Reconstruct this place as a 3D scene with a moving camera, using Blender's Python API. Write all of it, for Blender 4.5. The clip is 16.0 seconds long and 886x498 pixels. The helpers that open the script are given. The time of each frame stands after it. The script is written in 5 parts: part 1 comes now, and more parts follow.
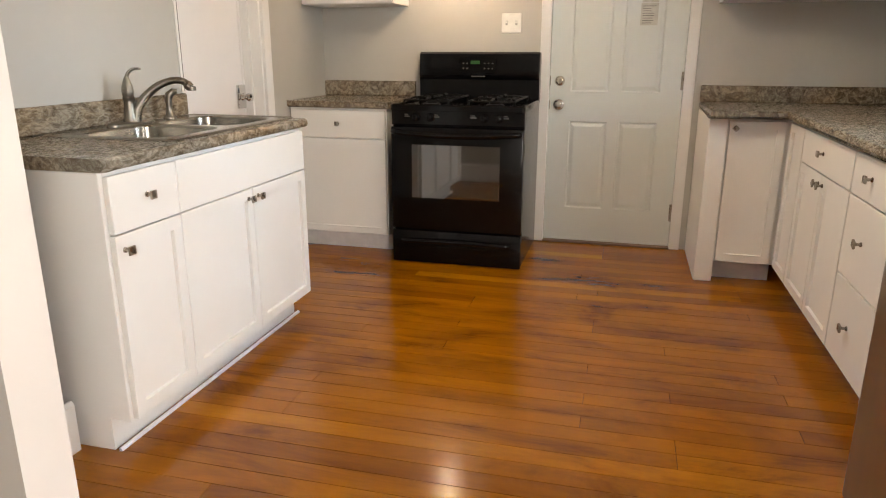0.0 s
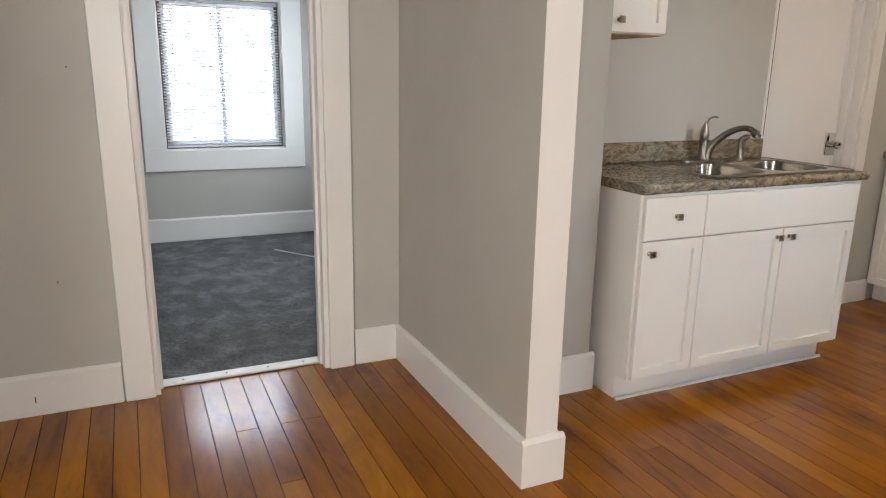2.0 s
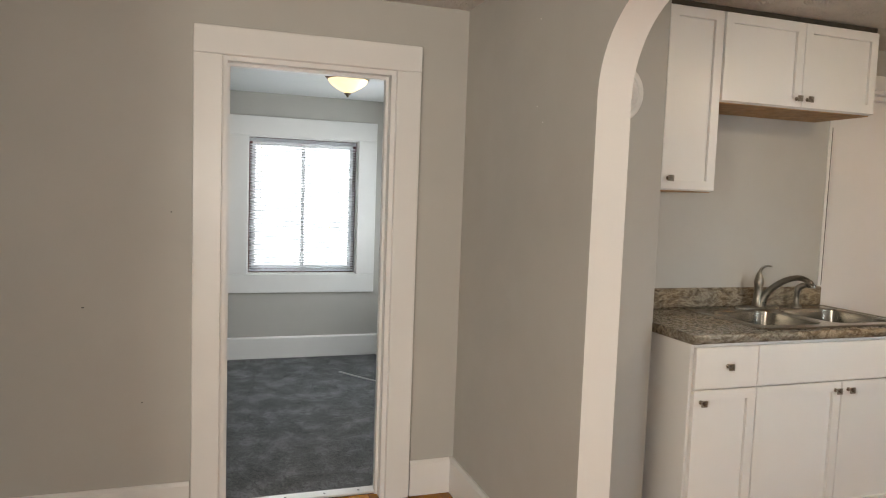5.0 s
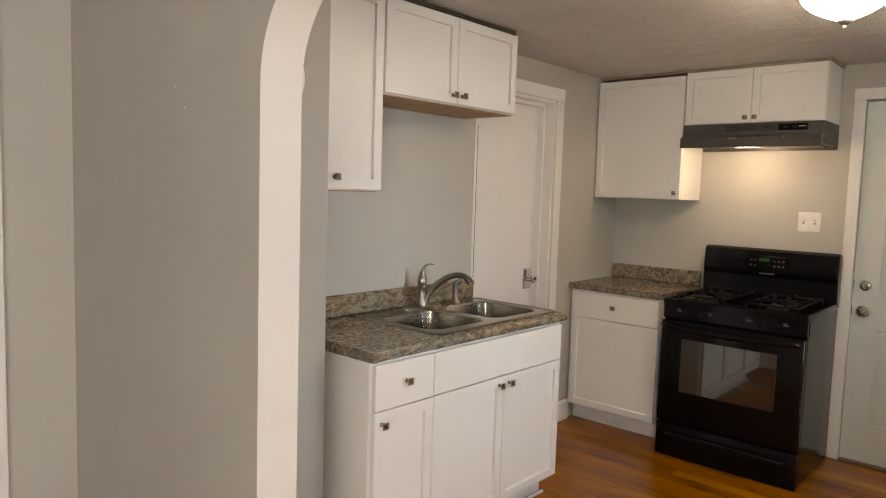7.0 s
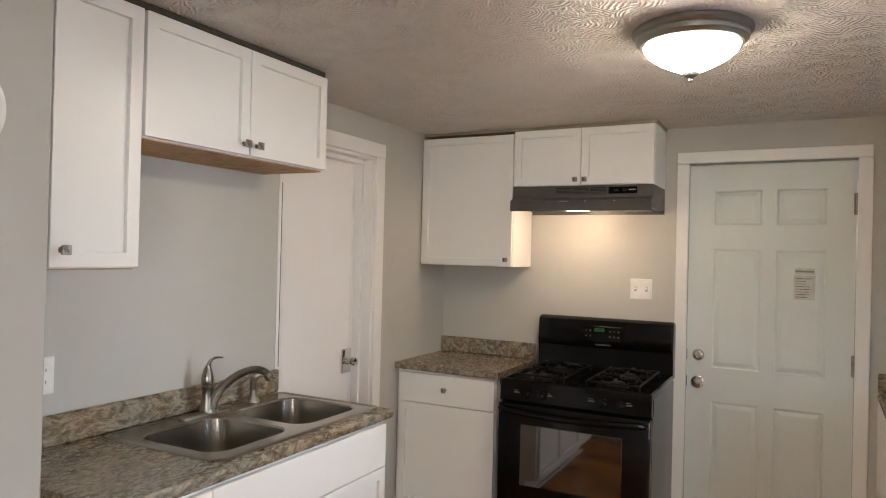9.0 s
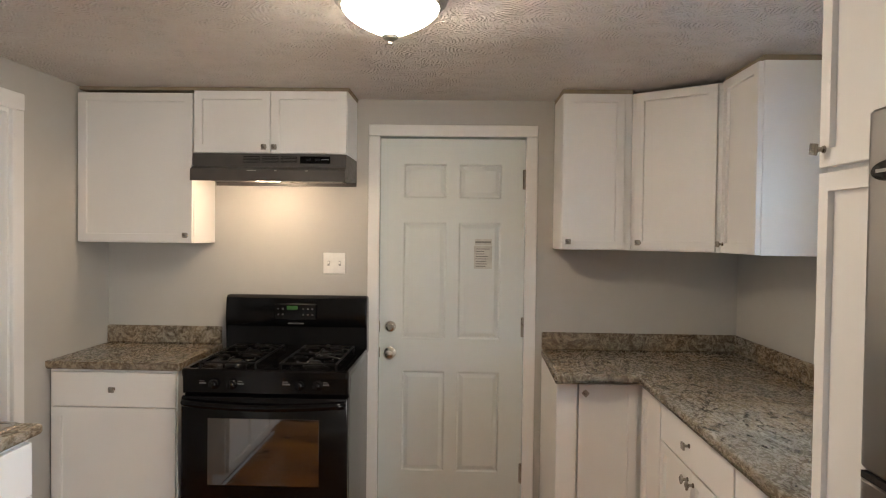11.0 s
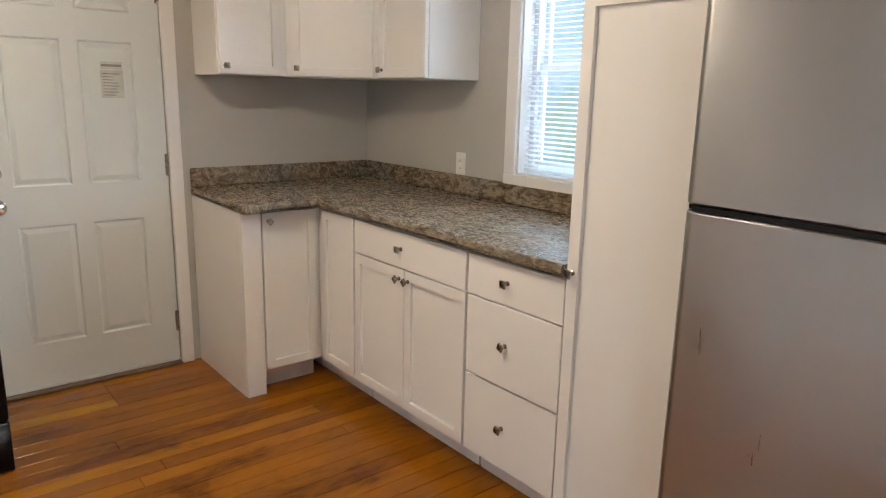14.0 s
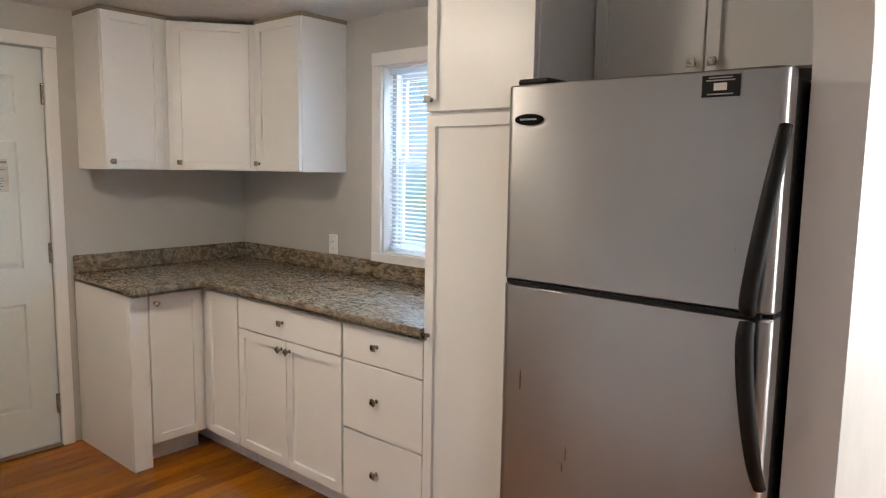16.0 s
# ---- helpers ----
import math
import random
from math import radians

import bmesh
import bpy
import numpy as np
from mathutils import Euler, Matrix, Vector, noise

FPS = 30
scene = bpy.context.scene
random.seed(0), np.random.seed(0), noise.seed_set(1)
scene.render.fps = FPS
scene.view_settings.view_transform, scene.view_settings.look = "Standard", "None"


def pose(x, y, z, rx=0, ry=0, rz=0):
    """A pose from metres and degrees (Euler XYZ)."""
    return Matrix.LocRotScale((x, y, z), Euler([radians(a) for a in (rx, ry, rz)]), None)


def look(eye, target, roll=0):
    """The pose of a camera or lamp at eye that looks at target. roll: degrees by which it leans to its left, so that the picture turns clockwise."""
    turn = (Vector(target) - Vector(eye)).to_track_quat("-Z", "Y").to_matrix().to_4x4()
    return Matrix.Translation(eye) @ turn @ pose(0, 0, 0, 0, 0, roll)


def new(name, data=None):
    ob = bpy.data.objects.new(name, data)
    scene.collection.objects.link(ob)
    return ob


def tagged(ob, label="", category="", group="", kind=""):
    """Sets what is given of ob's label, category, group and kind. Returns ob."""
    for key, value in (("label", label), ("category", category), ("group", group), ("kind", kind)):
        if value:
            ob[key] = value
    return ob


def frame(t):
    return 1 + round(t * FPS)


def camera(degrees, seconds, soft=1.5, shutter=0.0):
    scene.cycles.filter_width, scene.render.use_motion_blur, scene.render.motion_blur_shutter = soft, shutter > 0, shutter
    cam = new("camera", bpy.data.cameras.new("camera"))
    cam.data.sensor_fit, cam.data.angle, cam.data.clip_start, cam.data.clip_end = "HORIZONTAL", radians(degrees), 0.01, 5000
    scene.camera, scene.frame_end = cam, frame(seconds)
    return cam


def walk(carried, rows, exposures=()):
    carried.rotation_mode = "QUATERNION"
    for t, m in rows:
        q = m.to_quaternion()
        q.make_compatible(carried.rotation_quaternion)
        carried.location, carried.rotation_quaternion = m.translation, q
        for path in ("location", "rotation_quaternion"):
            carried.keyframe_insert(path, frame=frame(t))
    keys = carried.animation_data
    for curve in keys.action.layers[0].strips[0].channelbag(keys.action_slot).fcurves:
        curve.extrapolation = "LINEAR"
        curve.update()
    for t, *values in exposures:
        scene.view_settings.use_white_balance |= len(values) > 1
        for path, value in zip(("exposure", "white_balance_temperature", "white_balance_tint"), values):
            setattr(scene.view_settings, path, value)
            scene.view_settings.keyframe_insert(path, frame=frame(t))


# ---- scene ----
cam = camera(65.6, 16.0, soft=1.1)

PATH = [
    (0, (-0.366, 0.585, 1.195), (-0.852, 2.445, 0.644), 0.1),
    (0.5, (-0.153, 0.553, 1.243), (-1.126, 2.207, 0.681), 0.8),
    (1, (0.056, 0.461, 1.257), (-1.257, 1.868, 0.713), 0.9),
    (1.5, (0.2, 0.415, 1.273), (-1.374, 1.539, 0.761), 0.8),
    (2, (0.287, 0.399, 1.298), (-1.479, 1.202, 0.812), 0.9),
    (2.5, (0.356, 0.414, 1.297), (-1.533, 0.945, 0.911), 1.2),
    (3, (0.427, 0.411, 1.332), (-1.501, 0.875, 1.074), 1.0),
    (3.2, (0.449, 0.39, 1.341), (-1.487, 0.852, 1.148), 1.2),
    (5.3, (0.441, 0.371, 1.434), (-1.419, 1.085, 1.266), 2.0),
    (5.5, (0.39, 0.392, 1.443), (-1.435, 1.189, 1.257), 1.7),
    (6, (0.272, 0.399, 1.47), (-1.409, 1.462, 1.261), 2.2),
    (6.5, (0.13, 0.408, 1.477), (-1.362, 1.727, 1.291), 2.1),
    (7, (0.011, 0.543, 1.488), (-1.317, 2.029, 1.317), 1.8),
    (7.5, (-0.106, 0.748, 1.509), (-1.318, 2.33, 1.342), 1.6),
    (8, (-0.238, 0.933, 1.521), (-1.33, 2.602, 1.368), 1.6),
    (8.5, (-0.292, 1.033, 1.531), (-1.256, 2.783, 1.451), 1.5),
    (9, (-0.286, 1.048, 1.54), (-1.212, 2.821, 1.553), 1.4),
    (9.5, (-0.283, 1.071, 1.549), (-1.083, 2.903, 1.583), 1.4),
    (10, (-0.308, 1.105, 1.546), (-0.847, 3.03, 1.585), 1.2),
    (10.2, (-0.314, 1.122, 1.544), (-0.735, 3.077, 1.585), 1.1),
    (12.3, (-0.649, 1.476, 1.478), (-0.282, 3.422, 1.199), 1.0),
    (12.5, (-0.702, 1.49, 1.453), (-0.257, 3.415, 1.143), 1.1),
    (13, (-0.814, 1.553, 1.417), (-0.096, 3.372, 0.998), 1.1),
    (13.5, (-0.972, 1.584, 1.417), (0.106, 3.208, 0.969), 1.3),
    (14, (-1.116, 1.524, 1.405), (0.111, 3.04, 0.962), 1.3),
    (14.5, (-1.238, 1.421, 1.406), (0.144, 2.797, 0.963), 1.2),
    (15, (-1.324, 1.295, 1.439), (0.134, 2.598, 1.021), 1.1),
    (15.5, (-1.39, 1.212, 1.469), (0.097, 2.504, 1.125), 1.1),
    (16, (-1.409, 1.185, 1.503), (0.101, 2.475, 1.266), 0.9),
]
walk(cam, [(t, look(eye, target, roll)) for t, eye, target, roll in PATH], [(0, 0.72, 6650, 10), (1, 0.36, 6600, 10), (2, 0.12, 6550, 10), (3, 0.0, 6550, 10), (5.5, -0.08, 7050, 10), (6.5, 0.02, 7050, 10), (7.3, 0.14, 6650, 10), (9, 0.28, 6250, 10), (10, 0.34, 6200, 10), (12.5, 0.48, 6500, 10), (13.2, 0.6, 6450, 10), (14.5, 0.66, 6150, 10), (15, 0.72, 6100, 10), (16, 0.52, 6050, 10)])

# ---- world, large lights, exposure ----
world = bpy.data.worlds.new("sky")
scene.world = world
world.use_nodes = True
_n = world.node_tree.nodes
_sky = _n.new("ShaderNodeTexSky")
_sky.sky_type, _sky.sun_disc = "NISHITA", False
_sky.sun_elevation, _sky.sun_rotation = radians(48), radians(200)
world.node_tree.links.new(_sky.outputs[0], _n["Background"].inputs[0])
_n["Background"].inputs[1].default_value = 0.12
sun = new("sun", bpy.data.lights.new("sun", "SUN"))
sun.data.energy, sun.data.angle, sun.data.color = 1.0, radians(10), (1.0, 0.96, 0.9)
sun.matrix_world = look((0, 0, 10), (1.5, 4.0, 0))


def area_lamp(name, eye, target, w, h, watts, color):
    ob = new(name, bpy.data.lights.new(name, "AREA"))
    ob.data.shape, ob.data.size, ob.data.size_y = "RECTANGLE", w, h
    ob.data.energy, ob.data.color = watts, color
    ob.matrix_world = look(eye, target)
    return ob


def bulb(name, at, watts, color, radius):
    ob = new(name, bpy.data.lights.new(name, "POINT"))
    ob.data.energy, ob.data.color, ob.data.shadow_soft_size = watts, color, radius
    ob.location = at
    return ob


DAY = (0.80, 0.90, 1.0)
area_lamp("daylight_bedroom", (-6.3, 1.04, 2.42), (-4.2, 1.04, 0.75), 1.6, 0.9, 46, DAY)
# added fill lamp in an unseen side opening, brightens the bedroom
area_lamp("fill_bedroom_side", (-4.35, 2.06, 1.35), (-4.3, 0.0, 0.9), 1.0, 1.1, 22, DAY)
area_lamp("daylight_kitchen", (2.0, 3.35, 2.75), (0.5, 3.6, 1.0), 1.2, 0.9, 70, (0.55, 0.76, 1.0))
area_lamp("daylight_kitchen_side", (2.3, 2.35, 1.75), (0.4, 3.95, 1.35), 0.9, 1.0, 24, (0.72, 0.86, 1.0))
area_lamp("daylight_kitchen_level", (2.6, 3.65, 1.80), (-2.0, 2.35, 1.55), 0.8, 1.1, 74, (0.66, 0.83, 1.0))
area_lamp("daylight_dining", (2.36, 0.55, 1.42), (-2.6, 0.55, 1.2), 1.0, 1.1, 47, (1.0, 0.95, 0.91))
# added fill from an unseen hall opening, brightens arch wall and left side
area_lamp("fill_hall", (1.4, -1.76, 1.42), (-0.2, 1.5, 1.25), 1.0, 1.2, 66, (1.0, 0.95, 0.88))
# added fill lamp in an opening out of view, lifts the dark carpeted room
area_lamp("fill_carpet_room", (-5.2, -4.26, 1.4), (-5.4, -2.0, 1.0), 1.1, 1.0, 60, DAY)
bulb("bulb_hood", (-1.392, 4.66, 1.770), 6.5, (1.0, 0.71, 0.45), 0.05)

# ---- materials ----


def mat(name, rough=0.5, metal=0.0):
    m = bpy.data.materials.new(name)
    m.use_nodes = True
    b = m.node_tree.nodes["Principled BSDF"]
    b.inputs["Roughness"].default_value = rough
    b.inputs["Metallic"].default_value = metal
    return m, m.node_tree.nodes, m.node_tree.links, b


def coords(nodes, links, scale=(1, 1, 1)):
    tc, mp = nodes.new("ShaderNodeTexCoord"), nodes.new("ShaderNodeMapping")
    mp.inputs["Scale"].default_value = scale
    links.new(tc.outputs["Object"], mp.inputs["Vector"])
    return mp.outputs[0]


def world_coords(nodes, links, scale=(1, 1, 1)):
    g, mp = nodes.new("ShaderNodeNewGeometry"), nodes.new("ShaderNodeMapping")
    mp.inputs["Scale"].default_value = scale
    links.new(g.outputs["Position"], mp.inputs["Vector"])
    return mp.outputs[0]


def noise_tex(nodes, links, vec, scale, detail=4, rough=0.55, distortion=0.0):
    n = nodes.new("ShaderNodeTexNoise")
    n.inputs["Scale"].default_value, n.inputs["Detail"].default_value = scale, detail
    n.inputs["Roughness"].default_value, n.inputs["Distortion"].default_value = rough, distortion
    links.new(vec, n.inputs["Vector"])
    return n.outputs["Fac"]


def ramp(nodes, links, fac, stops):
    r = nodes.new("ShaderNodeValToRGB")
    while len(r.color_ramp.elements) < len(stops):
        r.color_ramp.elements.new(0.5)
    for e, (p, c) in zip(r.color_ramp.elements, stops):
        e.position = p
        e.color = (*c, 1) if len(c) == 3 else c
    links.new(fac, r.inputs[0])
    return r.outputs[0]


def math_node(nodes, links, op, a, b):
    n = nodes.new("ShaderNodeMath")
    n.operation = op
    for i, v in enumerate((a, b)):
        if isinstance(v, (int, float)):
            n.inputs[i].default_value = v
        else:
            links.new(v, n.inputs[i])
    return n.outputs[0]


def bump(nodes, links, bsdf, height, strength, dist):
    b = nodes.new("ShaderNodeBump")
    b.inputs["Strength"].default_value, b.inputs["Distance"].default_value = strength, dist
    links.new(height, b.inputs["Height"])
    links.new(b.outputs[0], bsdf.inputs["Normal"])


def paint(name, color, rough=0.5, var=0.06, bump_scale=220, bump_d=0.0006, big=1.3):
    """Rolled or brushed paint: faint blotches, a fine orange-peel relief."""
    m, n, l, b = mat(name, rough)
    v = world_coords(n, l)
    f = noise_tex(n, l, v, big, 5, 0.6)
    dark = [c * (1 - var) for c in color]
    light = [min(1, c * (1 + var)) for c in color]
    l.new(ramp(n, l, f, [(0.3, dark), (0.7, light)]), b.inputs["Base Color"])
    h = noise_tex(n, l, v, bump_scale, 3)
    bump(n, l, b, h, 0.5, bump_d)
    r = noise_tex(n, l, v, 6, 3)
    l.new(ramp(n, l, r, [(0.3, [rough * 0.85] * 3), (0.7, [min(1, rough * 1.15)] * 3)]), b.inputs["Roughness"])
    return m


def plain(name, color, rough=0.5, metal=0.0, var=0.08):
    m, n, l, b = mat(name, rough, metal)
    v = coords(n, l)
    f = noise_tex(n, l, v, 14, 4)
    l.new(ramp(n, l, f, [(0.3, [c * (1 - var) for c in color]), (0.7, [min(1, c * (1 + var)) for c in color])]), b.inputs["Base Color"])
    r = noise_tex(n, l, v, 40, 3)
    l.new(ramp(n, l, r, [(0.3, [rough * 0.8] * 3), (0.7, [min(1, rough * 1.2)] * 3)]), b.inputs["Roughness"])
    return m


def glow(name, color, strength):
    m, n, l, b = mat(name, 0.3)
    b.inputs["Base Color"].default_value = (*color, 1)
    b.inputs["Emission Color"].default_value = (*color, 1)
    b.inputs["Emission Strength"].default_value = strength
    return m


def wood_floor():
    m, n, l, b = mat("oak_floor_boards", 0.24)
    info = n.new("ShaderNodeObjectInfo")
    v = world_coords(n, l, (1.4, 22, 22))
    off = n.new("ShaderNodeVectorMath")
    off.operation = "MULTIPLY_ADD"
    l.new(info.outputs["Random"], off.inputs[0])
    off.inputs[1].default_value = (37, 91, 13)
    l.new(v, off.inputs[2])
    grain = noise_tex(n, l, off.outputs[0], 1.6, 7, 0.62, 1.2)
    fine = noise_tex(n, l, off.outputs[0], 9, 5, 0.7)
    tone = ramp(n, l, info.outputs["Random"], [(0.0, (0.19, 0.056, 0.0005)), (0.12, (0.265, 0.085, 0.0005)), (0.85, (0.335, 0.114, 0.0005)), (0.96, (0.39, 0.142, 0.001)), (1.0, (0.46, 0.19, 0.002))])
    mul = n.new("ShaderNodeMixRGB")
    mul.blend_type = "MULTIPLY"
    mul.inputs[0].default_value = 0.8
    l.new(tone, mul.inputs[1])
    l.new(ramp(n, l, grain, [(0.22, (0.78, 0.72, 0.68)), (0.45, (0.96, 0.95, 0.94)), (0.8, (1.06, 1.06, 1.04))]), mul.inputs[2])
    wear = noise_tex(n, l, world_coords(n, l, (0.7, 2.2, 1)), 2.1, 6, 0.68, 0.6)
    mul2 = n.new("ShaderNodeMixRGB")
    mul2.blend_type = "MULTIPLY"
    mul2.inputs[0].default_value = 0.85
    l.new(mul.outputs[0], mul2.inputs[1])
    l.new(ramp(n, l, wear, [(0.34, (0.40, 0.32, 0.28)), (0.44, (0.80, 0.76, 0.70)), (0.54, (1.02, 1.02, 1.02)), (0.72, (1.2, 1.28, 1.2))]), mul2.inputs[2])
    l.new(mul2.outputs[0], b.inputs["Base Color"])
    l.new(ramp(n, l, fine, [(0.3, [0.13] * 3), (0.7, [0.22] * 3)]), b.inputs["Roughness"])
    h = math_node(n, l, "ADD", math_node(n, l, "MULTIPLY", grain, 0.5), noise_tex(n, l, world_coords(n, l, (2, 9, 1)), 3.0, 3))
    bump(n, l, b, h, 0.25, 0.0014)
    b.inputs["Specular IOR Level"].default_value = 0.34
    return m


def laminate():
    """Wispy brown, tan and grey stone-look laminate."""
    m, n, l, b = mat("stone_look_laminate", 0.34)
    v = world_coords(n, l, (2.0, 0.9, 2.0))
    a = noise_tex(n, l, v, 6.5, 8, 0.62, 3.0)
    c = noise_tex(n, l, v, 26, 6, 0.68, 2.0)
    f = math_node(n, l, "ADD", math_node(n, l, "MULTIPLY", a, 0.75), math_node(n, l, "MULTIPLY", c, 0.25))
    col = ramp(n, l, f, [(0.34, (0.055, 0.043, 0.031)), (0.42, (0.115, 0.092, 0.065)), (0.48, (0.17, 0.142, 0.105)), (0.53, (0.235, 0.203, 0.157)), (0.58, (0.33, 0.298, 0.245)), (0.62, (0.23, 0.185, 0.13)), (0.69, (0.12, 0.092, 0.064))])
    tint = noise_tex(n, l, world_coords(n, l), 3.1, 3, 0.5)
    mix = n.new("ShaderNodeMixRGB")
    mix.blend_type = "MULTIPLY"
    mix.inputs[0].default_value = 1.0
    l.new(col, mix.inputs[1])
    l.new(ramp(n, l, tint, [(0.35, (1.08, 0.95, 0.80)), (0.65, (0.92, 0.97, 1.02))]), mix.inputs[2])
    l.new(mix.outputs[0], b.inputs["Base Color"])
    l.new(ramp(n, l, c, [(0.3, [0.2] * 3), (0.7, [0.34] * 3)]), b.inputs["Roughness"])
    bump(n, l, b, c, 0.25, 0.0008)
    return m


def steel(name, color, rough, axis_scale, relief=0.1):
    """Brushed metal: fine streaks along one axis and faint smudges."""
    m, n, l, b = mat(name, rough, 1.0)
    s = noise_tex(n, l, coords(n, l, axis_scale), 1.0, 5, 0.7)
    smudge = noise_tex(n, l, coords(n, l), 2.6, 5, 0.6)
    l.new(ramp(n, l, smudge, [(0.3, [c * 0.86 for c in color]), (0.7, color)]), b.inputs["Base Color"])
    r = math_node(n, l, "ADD", math_node(n, l, "MULTIPLY", s, rough * 0.5), math_node(n, l, "MULTIPLY", smudge, rough * 0.9))
    l.new(r, b.inputs["Roughness"])
    bump(n, l, b, s, relief, 0.0004)
    return m


def soft_steel(name, color, rough):
    """Brushed sheet seen from afar: even gloss stretched along the brushing, faint smudges."""
    m, n, l, b = mat(name, rough, 1.0)
    smudge = noise_tex(n, l, coords(n, l), 2.2, 4, 0.5)
    l.new(ramp(n, l, smudge, [(0.3, [c * 0.90 for c in color]), (0.7, color)]), b.inputs["Base Color"])
    streak = noise_tex(n, l, coords(n, l, (1, 9, 0.5)), 2.0, 4, 0.6)
    l.new(ramp(n, l, math_node(n, l, "MULTIPLY", math_node(n, l, "ADD", smudge, streak), 0.5), [(0.3, [rough * 0.78] * 3), (0.7, [rough * 1.15] * 3)]), b.inputs["Roughness"])
    b.inputs["Anisotropic"].default_value = 0.75
    b.inputs["Anisotropic Rotation"].default_value = 0.25
    tan = n.new("ShaderNodeTangent")
    tan.direction_type, tan.axis = "RADIAL", "Z"
    l.new(tan.outputs[0], b.inputs["Tangent"])
    return m


def ceiling_plaster():
    """Stomped-brush plaster: overlapping fans of curved ridges round scattered centres."""
    m, n, l, b = mat("stomped_plaster", 0.33)
    v = world_coords(n, l)
    w = n.new("ShaderNodeTexNoise")
    w.inputs["Scale"].default_value = 14
    w.inputs["Detail"].default_value = 3
    l.new(v, w.inputs["Vector"])
    warp = n.new("ShaderNodeVectorMath")
    warp.operation = "MULTIPLY_ADD"
    l.new(w.outputs["Color"], warp.inputs[0])
    warp.inputs[1].default_value = (0.06, 0.06, 0)
    l.new(v, warp.inputs[2])

    def fans(cells, pitch, shift):
        mp = n.new("ShaderNodeMapping")
        mp.inputs["Location"].default_value = (shift, shift * 0.7, 0)
        mp.inputs["Scale"].default_value = (1, 1, 0)
        l.new(warp.outputs[0], mp.inputs["Vector"])
        vor = n.new("ShaderNodeTexVoronoi")
        vor.voronoi_dimensions = "2D"
        vor.inputs["Scale"].default_value = cells
        l.new(mp.outputs[0], vor.inputs["Vector"])
        wave = math_node(n, l, "SINE", math_node(n, l, "MULTIPLY", vor.outputs["Distance"], 6.283 / (cells * pitch)), 0.0)
        return math_node(n, l, "POWER", math_node(n, l, "ADD", math_node(n, l, "MULTIPLY", wave, 0.5), 0.5), 1.7)

    pick = ramp(n, l, noise_tex(n, l, v, 6.5, 2), [(0.47, (0, 0, 0)), (0.53, (1, 1, 1))])
    mixer = n.new("ShaderNodeMixRGB")
    l.new(pick, mixer.inputs[0])
    l.new(fans(5.5, 0.0165, 0.0), mixer.inputs[1])
    l.new(fans(6.5, 0.0140, 3.7), mixer.inputs[2])
    mask = ramp(n, l, noise_tex(n, l, v, 12, 4, 0.65), [(0.40, (0.06, 0.06, 0.06)), (0.56, (1, 1, 1))])
    ridge = math_node(n, l, "MULTIPLY", mixer.outputs[0], mask)
    h = math_node(n, l, "ADD", ridge, math_node(n, l, "MULTIPLY", noise_tex(n, l, v, 30, 5, 0.65, 1.5), 1.1))
    bump(n, l, b, h, 1.0, 0.0095)
    f = noise_tex(n, l, v, 1.4, 4)
    l.new(ramp(n, l, f, [(0.3, (0.70, 0.655, 0.605)), (0.7, (0.80, 0.76, 0.715))]), b.inputs["Base Color"])
    return m


def carpet_mat():
    m, n, l, b = mat("grey_carpet", 0.95)
    v = world_coords(n, l)
    patches = noise_tex(n, l, v, 6.0, 3, 0.5, 0.3)
    tuft = noise_tex(n, l, v, 130, 3, 0.7)
    clump = noise_tex(n, l, v, 48, 5, 0.8)
    f = math_node(n, l, "ADD", math_node(n, l, "MULTIPLY", patches, 0.30), math_node(n, l, "ADD", math_node(n, l, "MULTIPLY", tuft, 0.36), math_node(n, l, "MULTIPLY", clump, 0.34)))
    l.new(ramp(n, l, f, [(0.43, (0.009, 0.010, 0.012)), (0.505, (0.050, 0.055, 0.060)), (0.57, (0.21, 0.22, 0.228))]), b.inputs["Base Color"])
    b.inputs["Sheen Weight"].default_value = 0.3
    bump(n, l, b, math_node(n, l, "ADD", tuft, clump), 1.0, 0.012)
    return m


def glass_mat(name, tint=(1, 1, 1), rough=0.0):
    m, n, l, b = mat(name, rough)
    b.inputs["Base Color"].default_value = (*tint, 1)
    b.inputs["Transmission Weight"].default_value = 1.0
    b.inputs["IOR"].default_value = 1.45
    return m


M_WALL = paint("grey_wall_paint", (0.485, 0.472, 0.438), 0.55, 0.05)
M_TRIM = paint("white_trim_paint", (0.80, 0.79, 0.77), 0.34, 0.04, 90)
M_CAB = paint("white_cabinet_paint", (0.80, 0.79, 0.765), 0.36, 0.03, 120, 0.0003)
M_CABIN = plain("raw_cabinet_wood", (0.42, 0.25, 0.11), 0.6, 0, 0.2)
M_TOE = plain("toe_board", (0.72, 0.69, 0.67), 0.6)
M_DOOR = paint("pale_grey_door_paint", (0.65, 0.685, 0.665), 0.42, 0.03)
M_IDOOR = paint("white_door_paint", (0.82, 0.80, 0.79), 0.4, 0.03)
M_CEIL = ceiling_plaster()
M_CEIL2 = paint("white_ceiling_paint", (0.78, 0.79, 0.79), 0.7, 0.03, 80, 0.002)
M_FLOOR = wood_floor()
M_JOINT = plain("dark_joint", (0.06, 0.022, 0.006), 0.8)
M_CARPET = carpet_mat()
M_LAM = laminate()
M_SINK = soft_steel("sink_steel", (0.36, 0.335, 0.295), 0.24)
M_SINK.node_tree.nodes["Principled BSDF"].inputs["Anisotropic"].default_value = 0.35
M_FRIDGE = soft_steel("fridge_steel", (0.42, 0.415, 0.415), 0.33)
M_NICKEL = steel("brushed_nickel", (0.30, 0.275, 0.235), 0.46, (60, 60, 300))
